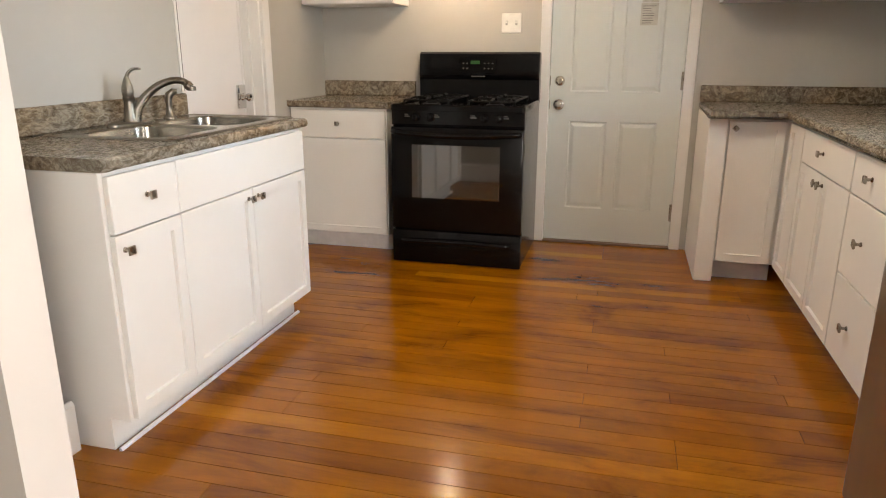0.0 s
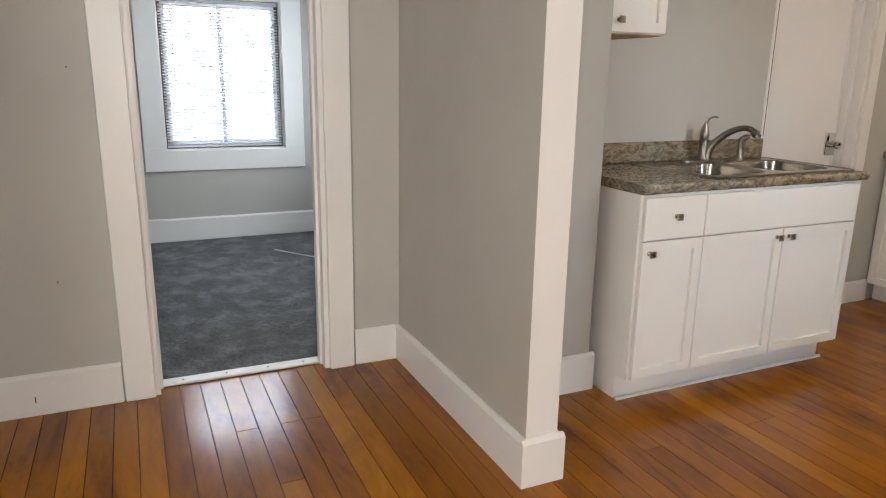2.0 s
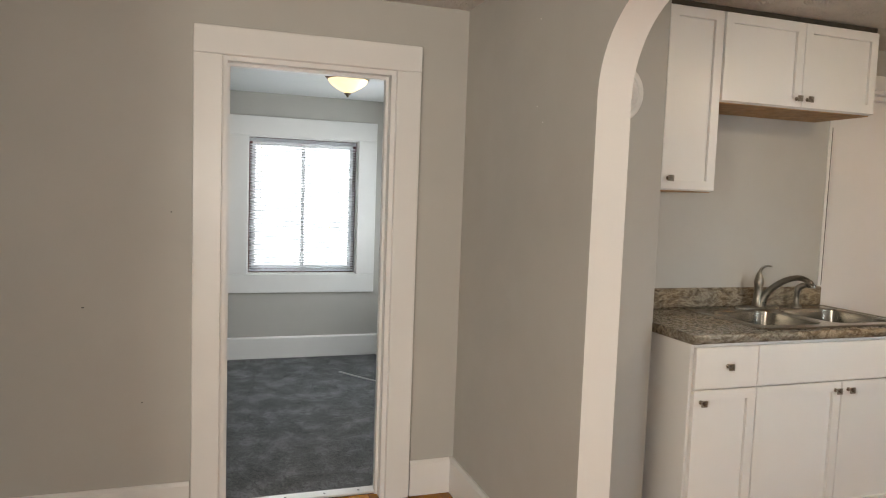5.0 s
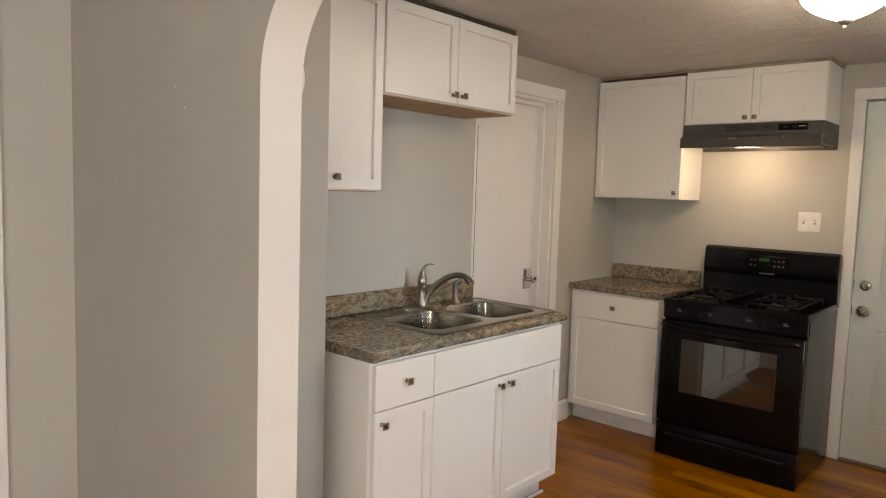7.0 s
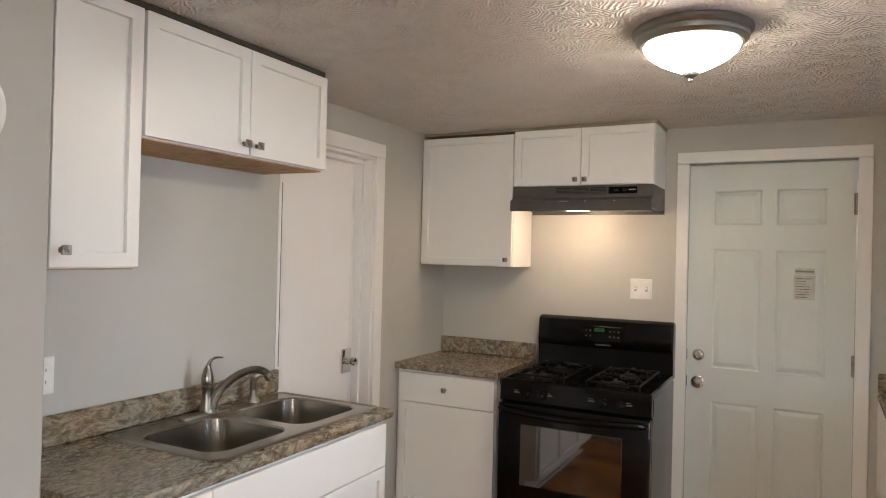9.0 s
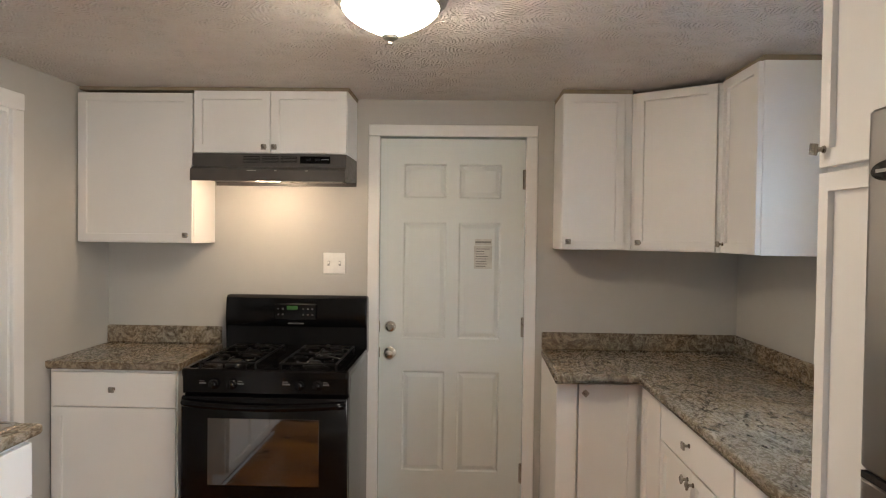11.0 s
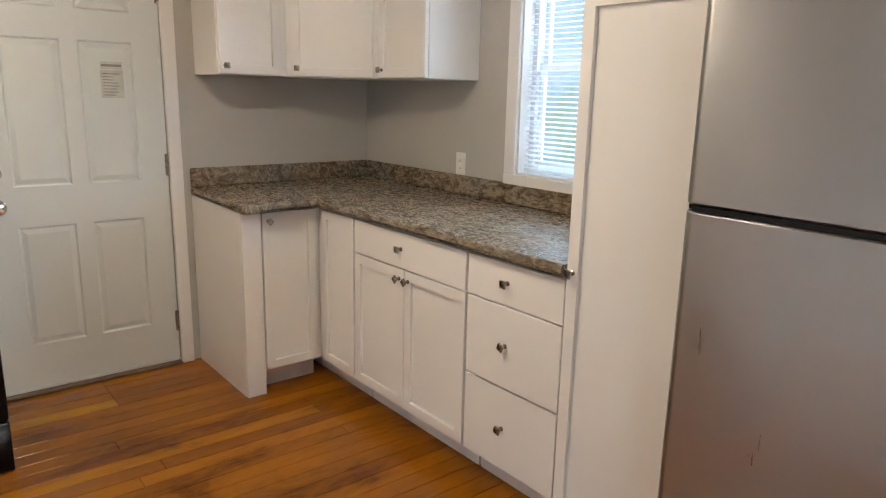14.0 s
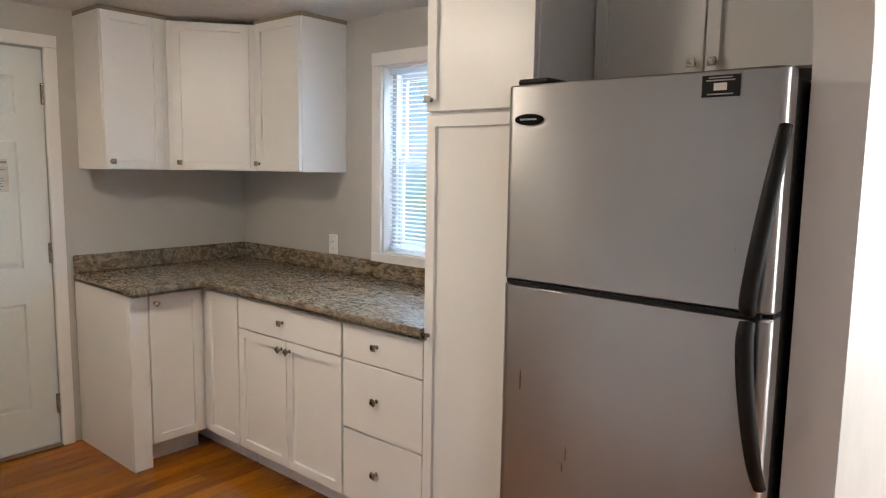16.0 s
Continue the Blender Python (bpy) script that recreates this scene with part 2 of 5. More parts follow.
M_SATIN = steel("satin_nickel", (0.58, 0.55, 0.49), 0.28, (60, 60, 60))
M_KNOB = steel("pewter_knob", (0.34, 0.31, 0.27), 0.36, (90, 90, 90))
M_PAN = steel("lamp_pan_nickel", (0.34, 0.34, 0.31), 0.52, (40, 40, 40))
M_CHROME = steel("chrome", (0.78, 0.77, 0.75), 0.1, (30, 30, 30))
M_BLACK = plain("black_enamel", (0.0025, 0.0025, 0.003), 0.16)
M_BLACK.node_tree.nodes["Principled BSDF"].inputs["IOR"].default_value = 1.32
M_BLACKM = plain("black_matt", (0.009, 0.009, 0.010), 0.5)
M_BLACKM.node_tree.nodes["Principled BSDF"].inputs["IOR"].default_value = 1.33
M_IRON = plain("cast_iron", (0.005, 0.005, 0.005), 0.38)
M_IRON.node_tree.nodes["Principled BSDF"].inputs["IOR"].default_value = 1.3
M_HOOD = plain("dark_grey_hood_enamel", (0.072, 0.066, 0.062), 0.36)
M_OVEN = plain("oven_glass", (0.010, 0.008, 0.007), 0.04)
M_OVEN.node_tree.nodes["Principled BSDF"].inputs["IOR"].default_value = 2.3
M_PRINT = plain("pale_print", (0.36, 0.36, 0.35), 0.5)
M_MARK = plain("dim_print", (0.085, 0.085, 0.082), 0.5)
M_GREEN = glow("green_display", (0.018, 0.075, 0.015), 0.03)
M_WHITEP = plain("white_plastic", (0.80, 0.79, 0.76), 0.35)
M_SLOT = plain("dark_slot", (0.03, 0.03, 0.03), 0.6)
M_MAROON = plain("dark_maroon_frame", (0.13, 0.055, 0.05), 0.5)
M_BLIND = plain("white_blind_vinyl", (0.70, 0.725, 0.76), 0.4)
_t = M_BLIND.node_tree
_tr, _mx = _t.nodes.new("ShaderNodeBsdfTranslucent"), _t.nodes.new("ShaderNodeMixShader")
_tr.inputs["Color"].default_value, _mx.inputs[0].default_value = (0.88, 0.89, 0.90, 1), 0.72
_t.links.new(_t.nodes["Principled BSDF"].outputs[0], _mx.inputs[1])
_t.links.new(_tr.outputs[0], _mx.inputs[2])
_t.links.new(_mx.outputs[0], _t.nodes["Material Output"].inputs["Surface"])
M_VINYL = plain("white_window_vinyl", (0.80, 0.81, 0.82), 0.35)
M_TILE = plain("cream_floor_tile", (0.52, 0.46, 0.40), 0.3, 0, 0.12)
M_STRIP = plain("brown_strip", (0.16, 0.09, 0.045), 0.5)
M_GLASS = glass_mat("window_glass")
M_SHADE = glow("lit_frosted_glass", (1.0, 0.83, 0.62), 69.0)
M_SHADE2 = glow("lit_amber_glass", (1.0, 0.76, 0.44), 1.5)
M_HOODLENS = glow("lit_hood_lens", (1.0, 0.84, 0.60), 5.0)
M_GAP = plain("cream_gap_strip", (0.30, 0.25, 0.17), 0.7)
M_GAPD = plain("dark_gap_filler", (0.05, 0.042, 0.032), 0.9)
M_PAPER = plain("label_paper", (0.52, 0.52, 0.47), 0.5, 0, 0.18)


def outdoor_mat():
    m, n, l, b = mat("bright_garden_distance", 1.0)
    v = world_coords(n, l)
    f = noise_tex(n, l, v, 1.1, 6, 0.7)
    col = ramp(n, l, f, [(0.36, (0.40, 0.60, 0.45)), (0.46, (0.55, 0.78, 0.95)), (0.58, (0.75, 0.91, 1.0))])
    l.new(col, b.inputs["Emission Color"])
    b.inputs["Emission Strength"].default_value = 0.6
    b.inputs["Base Color"].default_value = (0, 0, 0, 1)
    return m


M_OUT = outdoor_mat()
M_OUTW = glow("white_overcast_distance", (0.90, 0.95, 1.0), 5.0)

# ---- mesh helpers ----


def part(name, bm, material, parent=None, label="", smooth=False):
    me = bpy.data.meshes.new(name)
    bmesh.ops.recalc_face_normals(bm, faces=bm.faces)
    bm.to_mesh(me)
    bm.free()
    me.materials.append(material)
    if smooth:
        for p in me.polygons:
            p.use_smooth = True
        me.set_sharp_from_angle(angle=radians(35))
    ob = new(name, me)
    if parent is not None:
        ob.parent = parent
    if label:
        ob["label"] = label
    return ob


def thing(name, m, label, category, group="", kind=""):
    ob = new(name)
    ob.empty_display_size = 0.1
    ob.matrix_world = m
    return tagged(ob, label, category, group, kind)


def box(bm, x0, y0, z0, x1, y1, z1, bev=0.0, seg=1):
    x0, x1 = min(x0, x1), max(x0, x1)
    y0, y1 = min(y0, y1), max(y0, y1)
    z0, z1 = min(z0, z1), max(z0, z1)
    vs = [bm.verts.new(p) for p in ((x0, y0, z0), (x1, y0, z0), (x1, y1, z0), (x0, y1, z0), (x0, y0, z1), (x1, y0, z1), (x1, y1, z1), (x0, y1, z1))]
    fs = [bm.faces.new([vs[i] for i in q]) for q in ((3, 2, 1, 0), (4, 5, 6, 7), (0, 1, 5, 4), (1, 2, 6, 5), (2, 3, 7, 6), (3, 0, 4, 7))]
    if bev > 0:
        es = list({e for f in fs for e in f.edges})
        bmesh.ops.bevel(bm, geom=es, offset=bev, segments=seg, affect="EDGES", profile=0.5)
    return bm


def boxes(*rows, bev=0.0):
    bm = bmesh.new()
    for r in rows:
        box(bm, *r, bev=bev)
    return bm


def ring(bm, pts):
    return [bm.verts.new(p) for p in pts]


def skin(bm, loops, closed=True, cap0=True, cap1=True):
    for a, b in zip(loops, loops[1:]):
        k = len(a)
        for i in range(k if closed else k - 1):
            j = (i + 1) % k
            bm.faces.new((a[i], a[j], b[j], b[i]))
    if cap0:
        bm.faces.new(loops[0])
    if cap1:
        bm.faces.new(loops[-1])
    return bm


def tube(bm, pts, radii, n=12, flat=1.0):
    """A swept tube through pts with a radius at each; flat squeezes it sideways."""
    pts = [Vector(p) for p in pts]
    loops = []
    side = None
    for i, p in enumerate(pts):
        d = (pts[min(i + 1, len(pts) - 1)] - pts[max(i - 1, 0)]).normalized()
        if side is None:
            side = d.cross(Vector((0, 0, 1)) if abs(d.z) < 0.9 else Vector((1, 0, 0))).normalized()
        side = (side - d * side.dot(d)).normalized()
        up = d.cross(side)
        r = radii[i] if isinstance(radii, (list, tuple)) else radii
        loops.append(ring(bm, [p + side * math.cos(a) * r + up * math.sin(a) * r * flat for a in [2 * math.pi * k / n for k in range(n)]]))
    return skin(bm, loops)


def smooth_path(pts, k=6):
    """Catmull-Rom through pts."""
    P = [Vector(p) for p in pts]
    P = [P[0] * 2 - P[1]] + P + [P[-1] * 2 - P[-2]]
    out = []
    for a, b, c, d in zip(P, P[1:], P[2:], P[3:]):
        for i in range(k):
            t = i / k
            out.append(0.5 * (2 * b + (c - a) * t + (2 * a - 5 * b + 4 * c - d) * t * t + (3 * b - a - 3 * c + d) * t ** 3))
    return out + [P[-2]]


def lathe(bm, profile, n=40, axis="z", at=(0, 0, 0), cap0=False, cap1=False):
    loops = []
    for r, h in profile:
        pts = []
        for k in range(n):
            a = 2 * math.pi * k / n
            c, s = r * math.cos(a), r * math.sin(a)
            q = {"z": (c, s, h), "x": (h, c, s), "y": (c, h, s)}[axis]
            pts.append(Vector(at) + Vector(q))
        loops.append(ring(bm, pts))
    return skin(bm, loops, True, cap0, cap1)


def rounded_rect(x0, y0, x1, y1, r, k=5):
    out = []
    for cx, cy, a0 in ((x1 - r, y1 - r, 0), (x0 + r, y1 - r, 90), (x0 + r, y0 + r, 180), (x1 - r, y0 + r, 270)):
        for i in range(k + 1):
            a = radians(a0 + 90 * i / k)
            out.append((cx + r * math.cos(a), cy + r * math.sin(a)))
    return out


def structure(name, bm, material, label="", smooth=False):
    return tagged(part(name, bm, material, None, "", smooth), label, "", "", "structure")

# ---- large structure ----
ZC = 2.262  # ceiling height
BX, SX, RX, DX = 5.0, -2.34, 1.10, -2.58  # back wall y, sink wall x, right wall x, bedroom-door wall x
P0, P1 = 1.48, 1.60  # arch wall faces
AX0, AX1 = -1.423, 0.385  # arch jambs


def arch_wall():
    """Wall with a round-shouldered opening between the dining side and the kitchen."""
    r, zs, k = 0.30, 1.73, 24
    prof = [(AX0, 0.0), (AX0, zs)]
    prof += [(AX0 + r - r * math.cos(radians(90 * i / k)), zs + r * math.sin(radians(90 * i / k))) for i in range(1, k + 1)]
    prof += [(AX1 - r + r * math.sin(radians(90 * i / k)), zs + r * math.cos(radians(90 * i / k))) for i in range(0, k + 1)]
    prof += [(AX1, 0.0)]
    outer = [(2.42, 0.0), (2.42, ZC), (DX - 0.12, ZC), (DX - 0.12, 0.0)]
    bm = bmesh.new()
    loops = []
    for y in (P0, P1):
        a = [bm.verts.new((x, y, z)) for x, z in prof + outer]
        es = [bm.edges.new((a[i], a[(i + 1) % len(a)])) for i in range(len(a))]
        bmesh.ops.triangle_fill(bm, edges=es, use_beauty=True)
        loops.append(a)
    a, b = loops
    for i in range(len(a)):
        j = (i + 1) % len(a)
        bm.faces.new((a[i], a[j], b[j], b[i]))
    edges = [e for e in bm.edges if len(e.link_faces) == 2 and e.calc_face_angle(0) > 1.2 and all(AX0 - 0.01 <= v.co.x <= AX1 + 0.01 and v.co.z <= 2.05 for v in e.verts) and abs(e.verts[0].co.y - e.verts[1].co.y) < 1e-5]
    bmesh.ops.bevel(bm, geom=edges, offset=0.005, segments=2, affect="EDGES", profile=0.5)
    return bm


ARCH = structure("wall_arch", arch_wall(), M_WALL, "grey plaster wall with a white-painted rounded arch opening")
ARCH.data.materials.append(M_TRIM)
for _f in ARCH.data.polygons:
    if abs(_f.normal.y) < 0.5 and AX0 - 0.02 < _f.center.x < AX1 + 0.02 and 0.0 < _f.center.z < 2.06:
        _f.material_index = 1
# back wall with the entry door opening
structure("wall_back", boxes((SX - 0.12, BX, 0, -0.845, BX + 0.14, ZC), (-0.845, BX, 2.062, -0.04, BX + 0.14, ZC), (-0.04, BX, 0, RX + 0.14, BX + 0.14, ZC)), M_WALL, "grey painted kitchen wall with a door opening")
# sink wall with the inner door opening
structure("wall_sink", boxes((SX - 0.12, P1, 0, SX, 3.42, ZC), (SX - 0.12, 3.42, 2.05, SX, 4.16, ZC), (SX - 0.12, 4.16, 0, SX, BX, ZC)), M_WALL, "grey painted wall behind the sink")
structure("chimney_chase", boxes((SX, P1, 0, -1.95, 2.112, ZC), bev=0.006), M_WALL, "boxed grey chimney chase beside the sink")
WY0, WY1, WZ0, WZ1 = 3.06, 3.745, 1.05, 2.005
structure("wall_window", boxes((RX, P1, 0, RX + 0.14, WY0, ZC), (RX, WY0, 0, RX + 0.14, WY1, WZ0), (RX, WY0, WZ1, RX + 0.14, WY1, ZC), (RX, WY1, 0, RX + 0.14, BX, ZC)), M_WALL, "grey painted kitchen wall with a window")
# wall with the bedroom doorway, ending at the arch of the tiled hall
structure("wall_bedroom_door", boxes((DX - 0.12, -0.54, 0, DX, 0.405, ZC), (DX - 0.12, 0.405, 1.962, DX, 1.142, ZC), (DX - 0.12, 1.142, 0, DX, P0, ZC)), M_WALL, "grey painted wall with a cased doorway")
# dining side: opposite wall with its own arch, end wall with a window opening behind the walker


def side_arch(x0, x1, top, r, left, right, y0, y1, along_x=True):
    """Wall between left and right with an opening x0..x1 whose upper corners are rounded."""
    k = 8
    prof = [(x0, 0.0), (x0, top - r)]
    prof += [(x0 + r - r * math.cos(radians(90 * i / k)), top - r + r * math.sin(radians(90 * i / k))) for i in range(1, k + 1)]
    prof += [(x1 - r + r * math.sin(radians(90 * i / k)), top - r + r * math.cos(radians(90 * i / k))) for i in range(0, k + 1)]
    prof += [(x1, 0.0), (right, 0.0), (right, ZC), (left, ZC), (left, 0.0)]
    bm = bmesh.new()
    loops = []
    for y in (y0, y1):
        a = [bm.verts.new((x, y, z) if along_x else (y, x, z)) for x, z in prof]
        es = [bm.edges.new((a[i], a[(i + 1) % len(a)])) for i in range(len(a))]
        bmesh.ops.triangle_fill(bm, edges=es, use_beauty=True)
        loops.append(a)
    a, b = loops
    for i in range(len(a)):
        j = (i + 1) % len(a)
        bm.faces.new((a[i], a[j], b[j], b[i]))
    return bm


# past x = -1.87 the wall is unseen, its length set to shade the door wall
structure("wall_hall_arch", side_arch(DX + 0.002, -1.87, 2.05, 0.28, DX, -1.25, -0.53, -0.41), M_WALL, "grey plaster wall with an arch to a tiled hall")
# unseen block, added to cut the hall lamp's light through the arch
structure("hall_light_block", boxes((-1.80, -0.95, 0, -1.68, -0.53, ZC)), M_WALL, "unseen grey block that keeps lamp light out of the hall arch")
structure("wall_carpet_room_arch", side_arch(-1.75, -0.545, 2.05, 0.28, -4.2, -0.54, DX - 0.12, DX, False), M_WALL, "grey plaster wall with an arch to a carpeted room")
structure("wall_dining_end", boxes((2.30, -0.41, 0, 2.42, 0.03, ZC), (2.30, 0.03, 0, 2.42, 1.07, 0.85), (2.30, 0.03, 1.99, 2.42, 1.07, ZC), (2.30, 1.07, 0, 2.42, P0, ZC)), M_WALL, "plain grey end wall with a window opening")
# out of view; its opening is added for the hall fill lamp
structure("wall_hall", boxes((DX, -1.82, 0, 0.9, -1.7, ZC), (0.9, -1.82, 0, 1.9, -1.7, 0.78), (0.9, -1.82, 2.06, 1.9, -1.7, ZC), (1.9, -1.82, 0, 2.42, -1.7, ZC), (2.30, -1.7, 0, 2.42, -0.41, ZC)), M_WALL, "plain grey hall wall")
# bedroom
BW = -5.38
structure("wall_bedroom_window", boxes((BW - 0.14, -0.5, 0, BW, 0.643, ZC), (BW - 0.14, 0.643, 0, BW, 1.547, 0.718), (BW - 0.14, 0.643, 1.848, BW, 1.547, ZC), (BW - 0.14, 1.547, 0, BW, 2.12, ZC)), M_WALL, "grey painted bedroom wall with a window")
# opening is out of view, added to let the side fill lamp in
structure("wall_bedroom_side", boxes((BW, 2.0, 0, -4.9, 2.12, ZC), (-4.9, 2.0, 0, -3.8, 2.12, 0.75), (-4.9, 2.0, 1.95, -3.8, 2.12, ZC), (-3.8, 2.0, 0, DX - 0.12, 2.12, ZC)), M_WALL, "plain grey bedroom wall")
structure("wall_bedroom_corner", boxes((DX - 0.12, P1, 0, SX - 0.12, 2.12, ZC)), M_WALL, "plain grey wall corner")
structure("wall_between_rooms", boxes((-7.1, -0.60, 0, DX - 0.12, -0.5, ZC)), M_WALL, "plain grey wall between two carpeted rooms")
structure("wall_carpet_room_window", boxes((-7.14, -4.3, 0, -7.0, -3.0, ZC), (-7.14, -3.0, 0, -7.0, -2.25, 0.85), (-7.14, -3.0, 1.95, -7.0, -2.25, ZC), (-7.14, -2.25, 0, -7.0, -0.6, ZC)), M_WALL, "grey wall with a window in the carpeted room")
# unseen wall; the opening exists only for the carpeted room's fill lamp
structure("wall_carpet_room_side", boxes((-7.0, -4.3, 0, -5.8, -4.2, ZC), (-5.8, -4.3, 0, -4.6, -4.2, 0.85), (-5.8, -4.3, 1.95, -4.6, -4.2, ZC), (-4.6, -4.3, 0, DX - 0.12, -4.2, ZC)), M_WALL, "plain grey wall of the carpeted room")
# sloped stair bulkhead seen through the arch
_bm = bmesh.new()
skin(_bm, [ring(_bm, [(x, -0.61, 1.42), (x, -2.6, 2.26), (x, -0.61, 2.26)]) for x in (-4.6, -3.3)])
structure("sloped_bulkhead", _bm, M_WALL, "sloped grey plaster bulkhead over the carpeted room")

# floors and ceilings
structure("ground", boxes((-60, -60, -0.5, 60, 60, -0.4)), plain("garden_ground", (0.10, 0.12, 0.06), 0.9))
structure("floor_carpet_bedroom", boxes((BW, -0.5, -0.06, DX - 0.125, 2.0, 0.008)), M_CARPET, "dark grey cut-pile bedroom carpet")
structure("floor_carpet_room", boxes((-7.0, -4.2, -0.06, DX - 0.03, -0.6, 0.008)), M_CARPET, "dark grey cut-pile carpet")
structure("ceiling_kitchen", boxes((SX - 0.12, P1, ZC, RX + 0.14, BX + 0.14, ZC + 0.1)), M_CEIL, "stomped textured plaster kitchen ceiling")
structure("ceiling_dining", boxes((DX - 0.12, -2.72, ZC, 2.42, P1, ZC + 0.1)), M_CEIL, "stomped textured plaster ceiling")
structure("ceiling_bedroom", boxes((BW - 0.14, -0.55, 2.195, DX - 0.12, 2.12, ZC + 0.1)), M_CEIL2, "smooth white bedroom ceiling")
structure("ceiling_carpet_room", boxes((-7.14, -4.3, 2.195, DX - 0.12, -0.552, ZC + 0.1)), M_CEIL2, "smooth white ceiling of the carpeted room")


def trim_run(bm, x0, y0, x1, y1, z0, z1, nx, ny, d=0.018, lip=0.012):
    """Baseboard along a line, thickness d to the side (nx, ny), with a sloped top edge."""
    n = Vector((nx, ny, 0))
    a, b = Vector((x0, y0, 0)), Vector((x1, y1, 0))
    prof = [(0, z0), (d, z0), (d, z1 - lip), (d * 0.45, z1), (0, z1)]
    skin(bm, [ring(bm, [p + n * o + Vector((0, 0, z)) for o, z in prof]) for p in (a, b)])
    return bm


def baseboard(label, *runs):
    for r in runs:
        structure("baseboard", trim_run(bmesh.new(), *r), M_TRIM, label)


HB = 0.168
LB = "tall white painted baseboard with worn edges"
baseboard(LB, (DX, P0, AX0 - 0.0, P0, 0.001, HB, 0, -1, 0.021), (AX0, P0 - 0.021, AX0, P1 + 0.021, 0.001, HB, 1, 0, 0.02), (AX0, P1, -1.95, P1, 0.001, HB, 0, 1, 0.021),
          (-1.95, P1 + 0.021, -1.95, 2.128, 0.001, HB, 1, 0, 0.016), (DX, 1.262, DX, P0 - 0.021, 0.001, HB, 1, 0, 0.016), (DX, -0.56, DX, 0.287, 0.001, HB, 1, 0, 0.02),
          (AX1, P0, 2.3, P0, 0.001, HB, 0, -1, 0.021), (AX1, P0 - 0.021, AX1, P1, 0.001, HB, -1, 0, 0.016), (SX, 4.24, SX, 4.45, 0.001, 0.13, 1, 0, 0.016),
          (BW, -0.5, BW, 2.0, 0.01, 0.19, 1, 0, 0.02), (BW + 0.02, 2.0, DX - 0.125, 2.0, 0.01, 0.19, 0, -1, 0.02), (-7.0, -4.2, -7.0, -0.6, 0.01, 0.17, 1, 0, 0.02), (-1.87, -0.41, -0.85, -0.41, 0.001, HB, 0, 1, 0.02))


def casing(name, wall_x, out, y0, y1, z0, z1, w, d, sill=False, label="", sides=(True, True), axis="x", inner=0.006):
    """Flat trim boards round an opening y0..y1, z0..z1 on a wall face, standing d proud towards out."""
    root = tagged(thing(name, Matrix.Identity(4), label, "trim"), kind="structure")

    def b(p, ya, za, yb, zb, dd):
        bm = bmesh.new()
        if axis == "x":
            box(bm, wall_x, ya, za, wall_x + out * dd, yb, zb, 0.003)
        else:
            box(bm, ya, wall_x, za, yb, wall_x + out * dd, zb, 0.003)
        part(p, bm, M_TRIM, root)

    if sides[0]:
        b("side_board", y0 - w, z0, y0, z1, d)
    if sides[1]:
        b("side_board", y1, z0, y1 + w, z1, d)
    b("head_board", y0 - (w if sides[0] else 0), z1, y1 + (w if sides[1] else 0), z1 + w, d + 0.003)
    if sill:
        b("sill_board", y0 - w, z0 - w, y1 + w, z0, d + 0.002)
    return root


def jamb(name, x0, x1, y0, y1, z0, z1, th, material, label, bottom=False):
    rows = [(x0, y0, z0, x1, y0 + th, z1), (x0, y1 - th, z0, x1, y1, z1), (x0, y0 + th, z1 - th, x1, y1 - th, z1)]
    if bottom:
        rows.append((x0, y0 + th, z0, x1, y1 - th, z0 + th))
    return structure(name, boxes(*rows), material, label)


casing("door_casing", DX, 1, 0.407, 1.142, 0, 1.962, 0.113, 0.024, label="wide white painted doorway casing")
jamb("door_jamb", DX - 0.14, DX + 0.003, 0.405, 1.144, 0, 1.964, 0.022, M_TRIM, "white painted door jamb")
structure("door_stop", boxes((DX - 0.09, 0.427, 0, DX - 0.05, 0.439, 1.942), (DX - 0.09, 1.110, 0, DX - 0.05, 1.122, 1.942), (DX - 0.09, 0.439, 1.930, DX - 0.05, 1.110, 1.942)), M_TRIM, "white door stop moulding")
structure("threshold_strip", boxes((DX - 0.125, 0.427, 0.0, DX - 0.06, 1.122, 0.012), bev=0.004), M_TRIM, "pale painted threshold strip between wood and carpet")
for _y0 in (0.52, 0.70, 0.88, 1.04):
    _bm = bmesh.new()
    lathe(_bm, [(0.005, 0.010), (0.005, 0.0128), (0.002, 0.0134)], 8, "z", (DX - 0.088, _y0, 0), True, True)
    structure("threshold_screw", _bm, M_SLOT, "dark screw head in the threshold strip")
casing("window_casing", BW, 1, 0.643, 1.547, 0.718, 1.848, 0.156, 0.022, True, label="wide white painted window casing")
casing("window_casing", RX, -1, WY0, WY1, WZ0, WZ1, 0.068, 0.018, True, label="narrow white painted window casing")
casing("window_casing", -7.0, 1, -3.0, -2.25, 0.85, 1.95, 0.12, 0.022, True, label="white window casing in the carpeted room")
casing("inner_door_casing", SX, 1, 3.42, 4.16, 0, 2.05, 0.075, 0.022, label="white casing of the inner door", sides=(False, True))
jamb("inner_door_jamb", SX - 0.14, SX + 0.004, 3.40, 4.162, 0, 2.052, 0.018, M_TRIM, "white painted jamb of the inner door")
casing("entry_door_casing", BX, -1, -0.838, -0.046, 0, 2.062, 0.062, 0.02, label="white painted casing round the entry door", axis="y")
structure("entry_threshold", boxes((-0.84, BX - 0.03, 0, -0.045, BX + 0.1, 0.012), bev=0.004), M_STRIP, "dark worn wooden entry threshold")
# shade in the gap at the wall edge, drawn as a dark strip
structure("shadow_gap_line", boxes((SX, 3.416, 1.02, SX + 0.003, 3.424, 1.84)), M_SLOT, "dark strip standing in for the shadow gap at the wall edge")


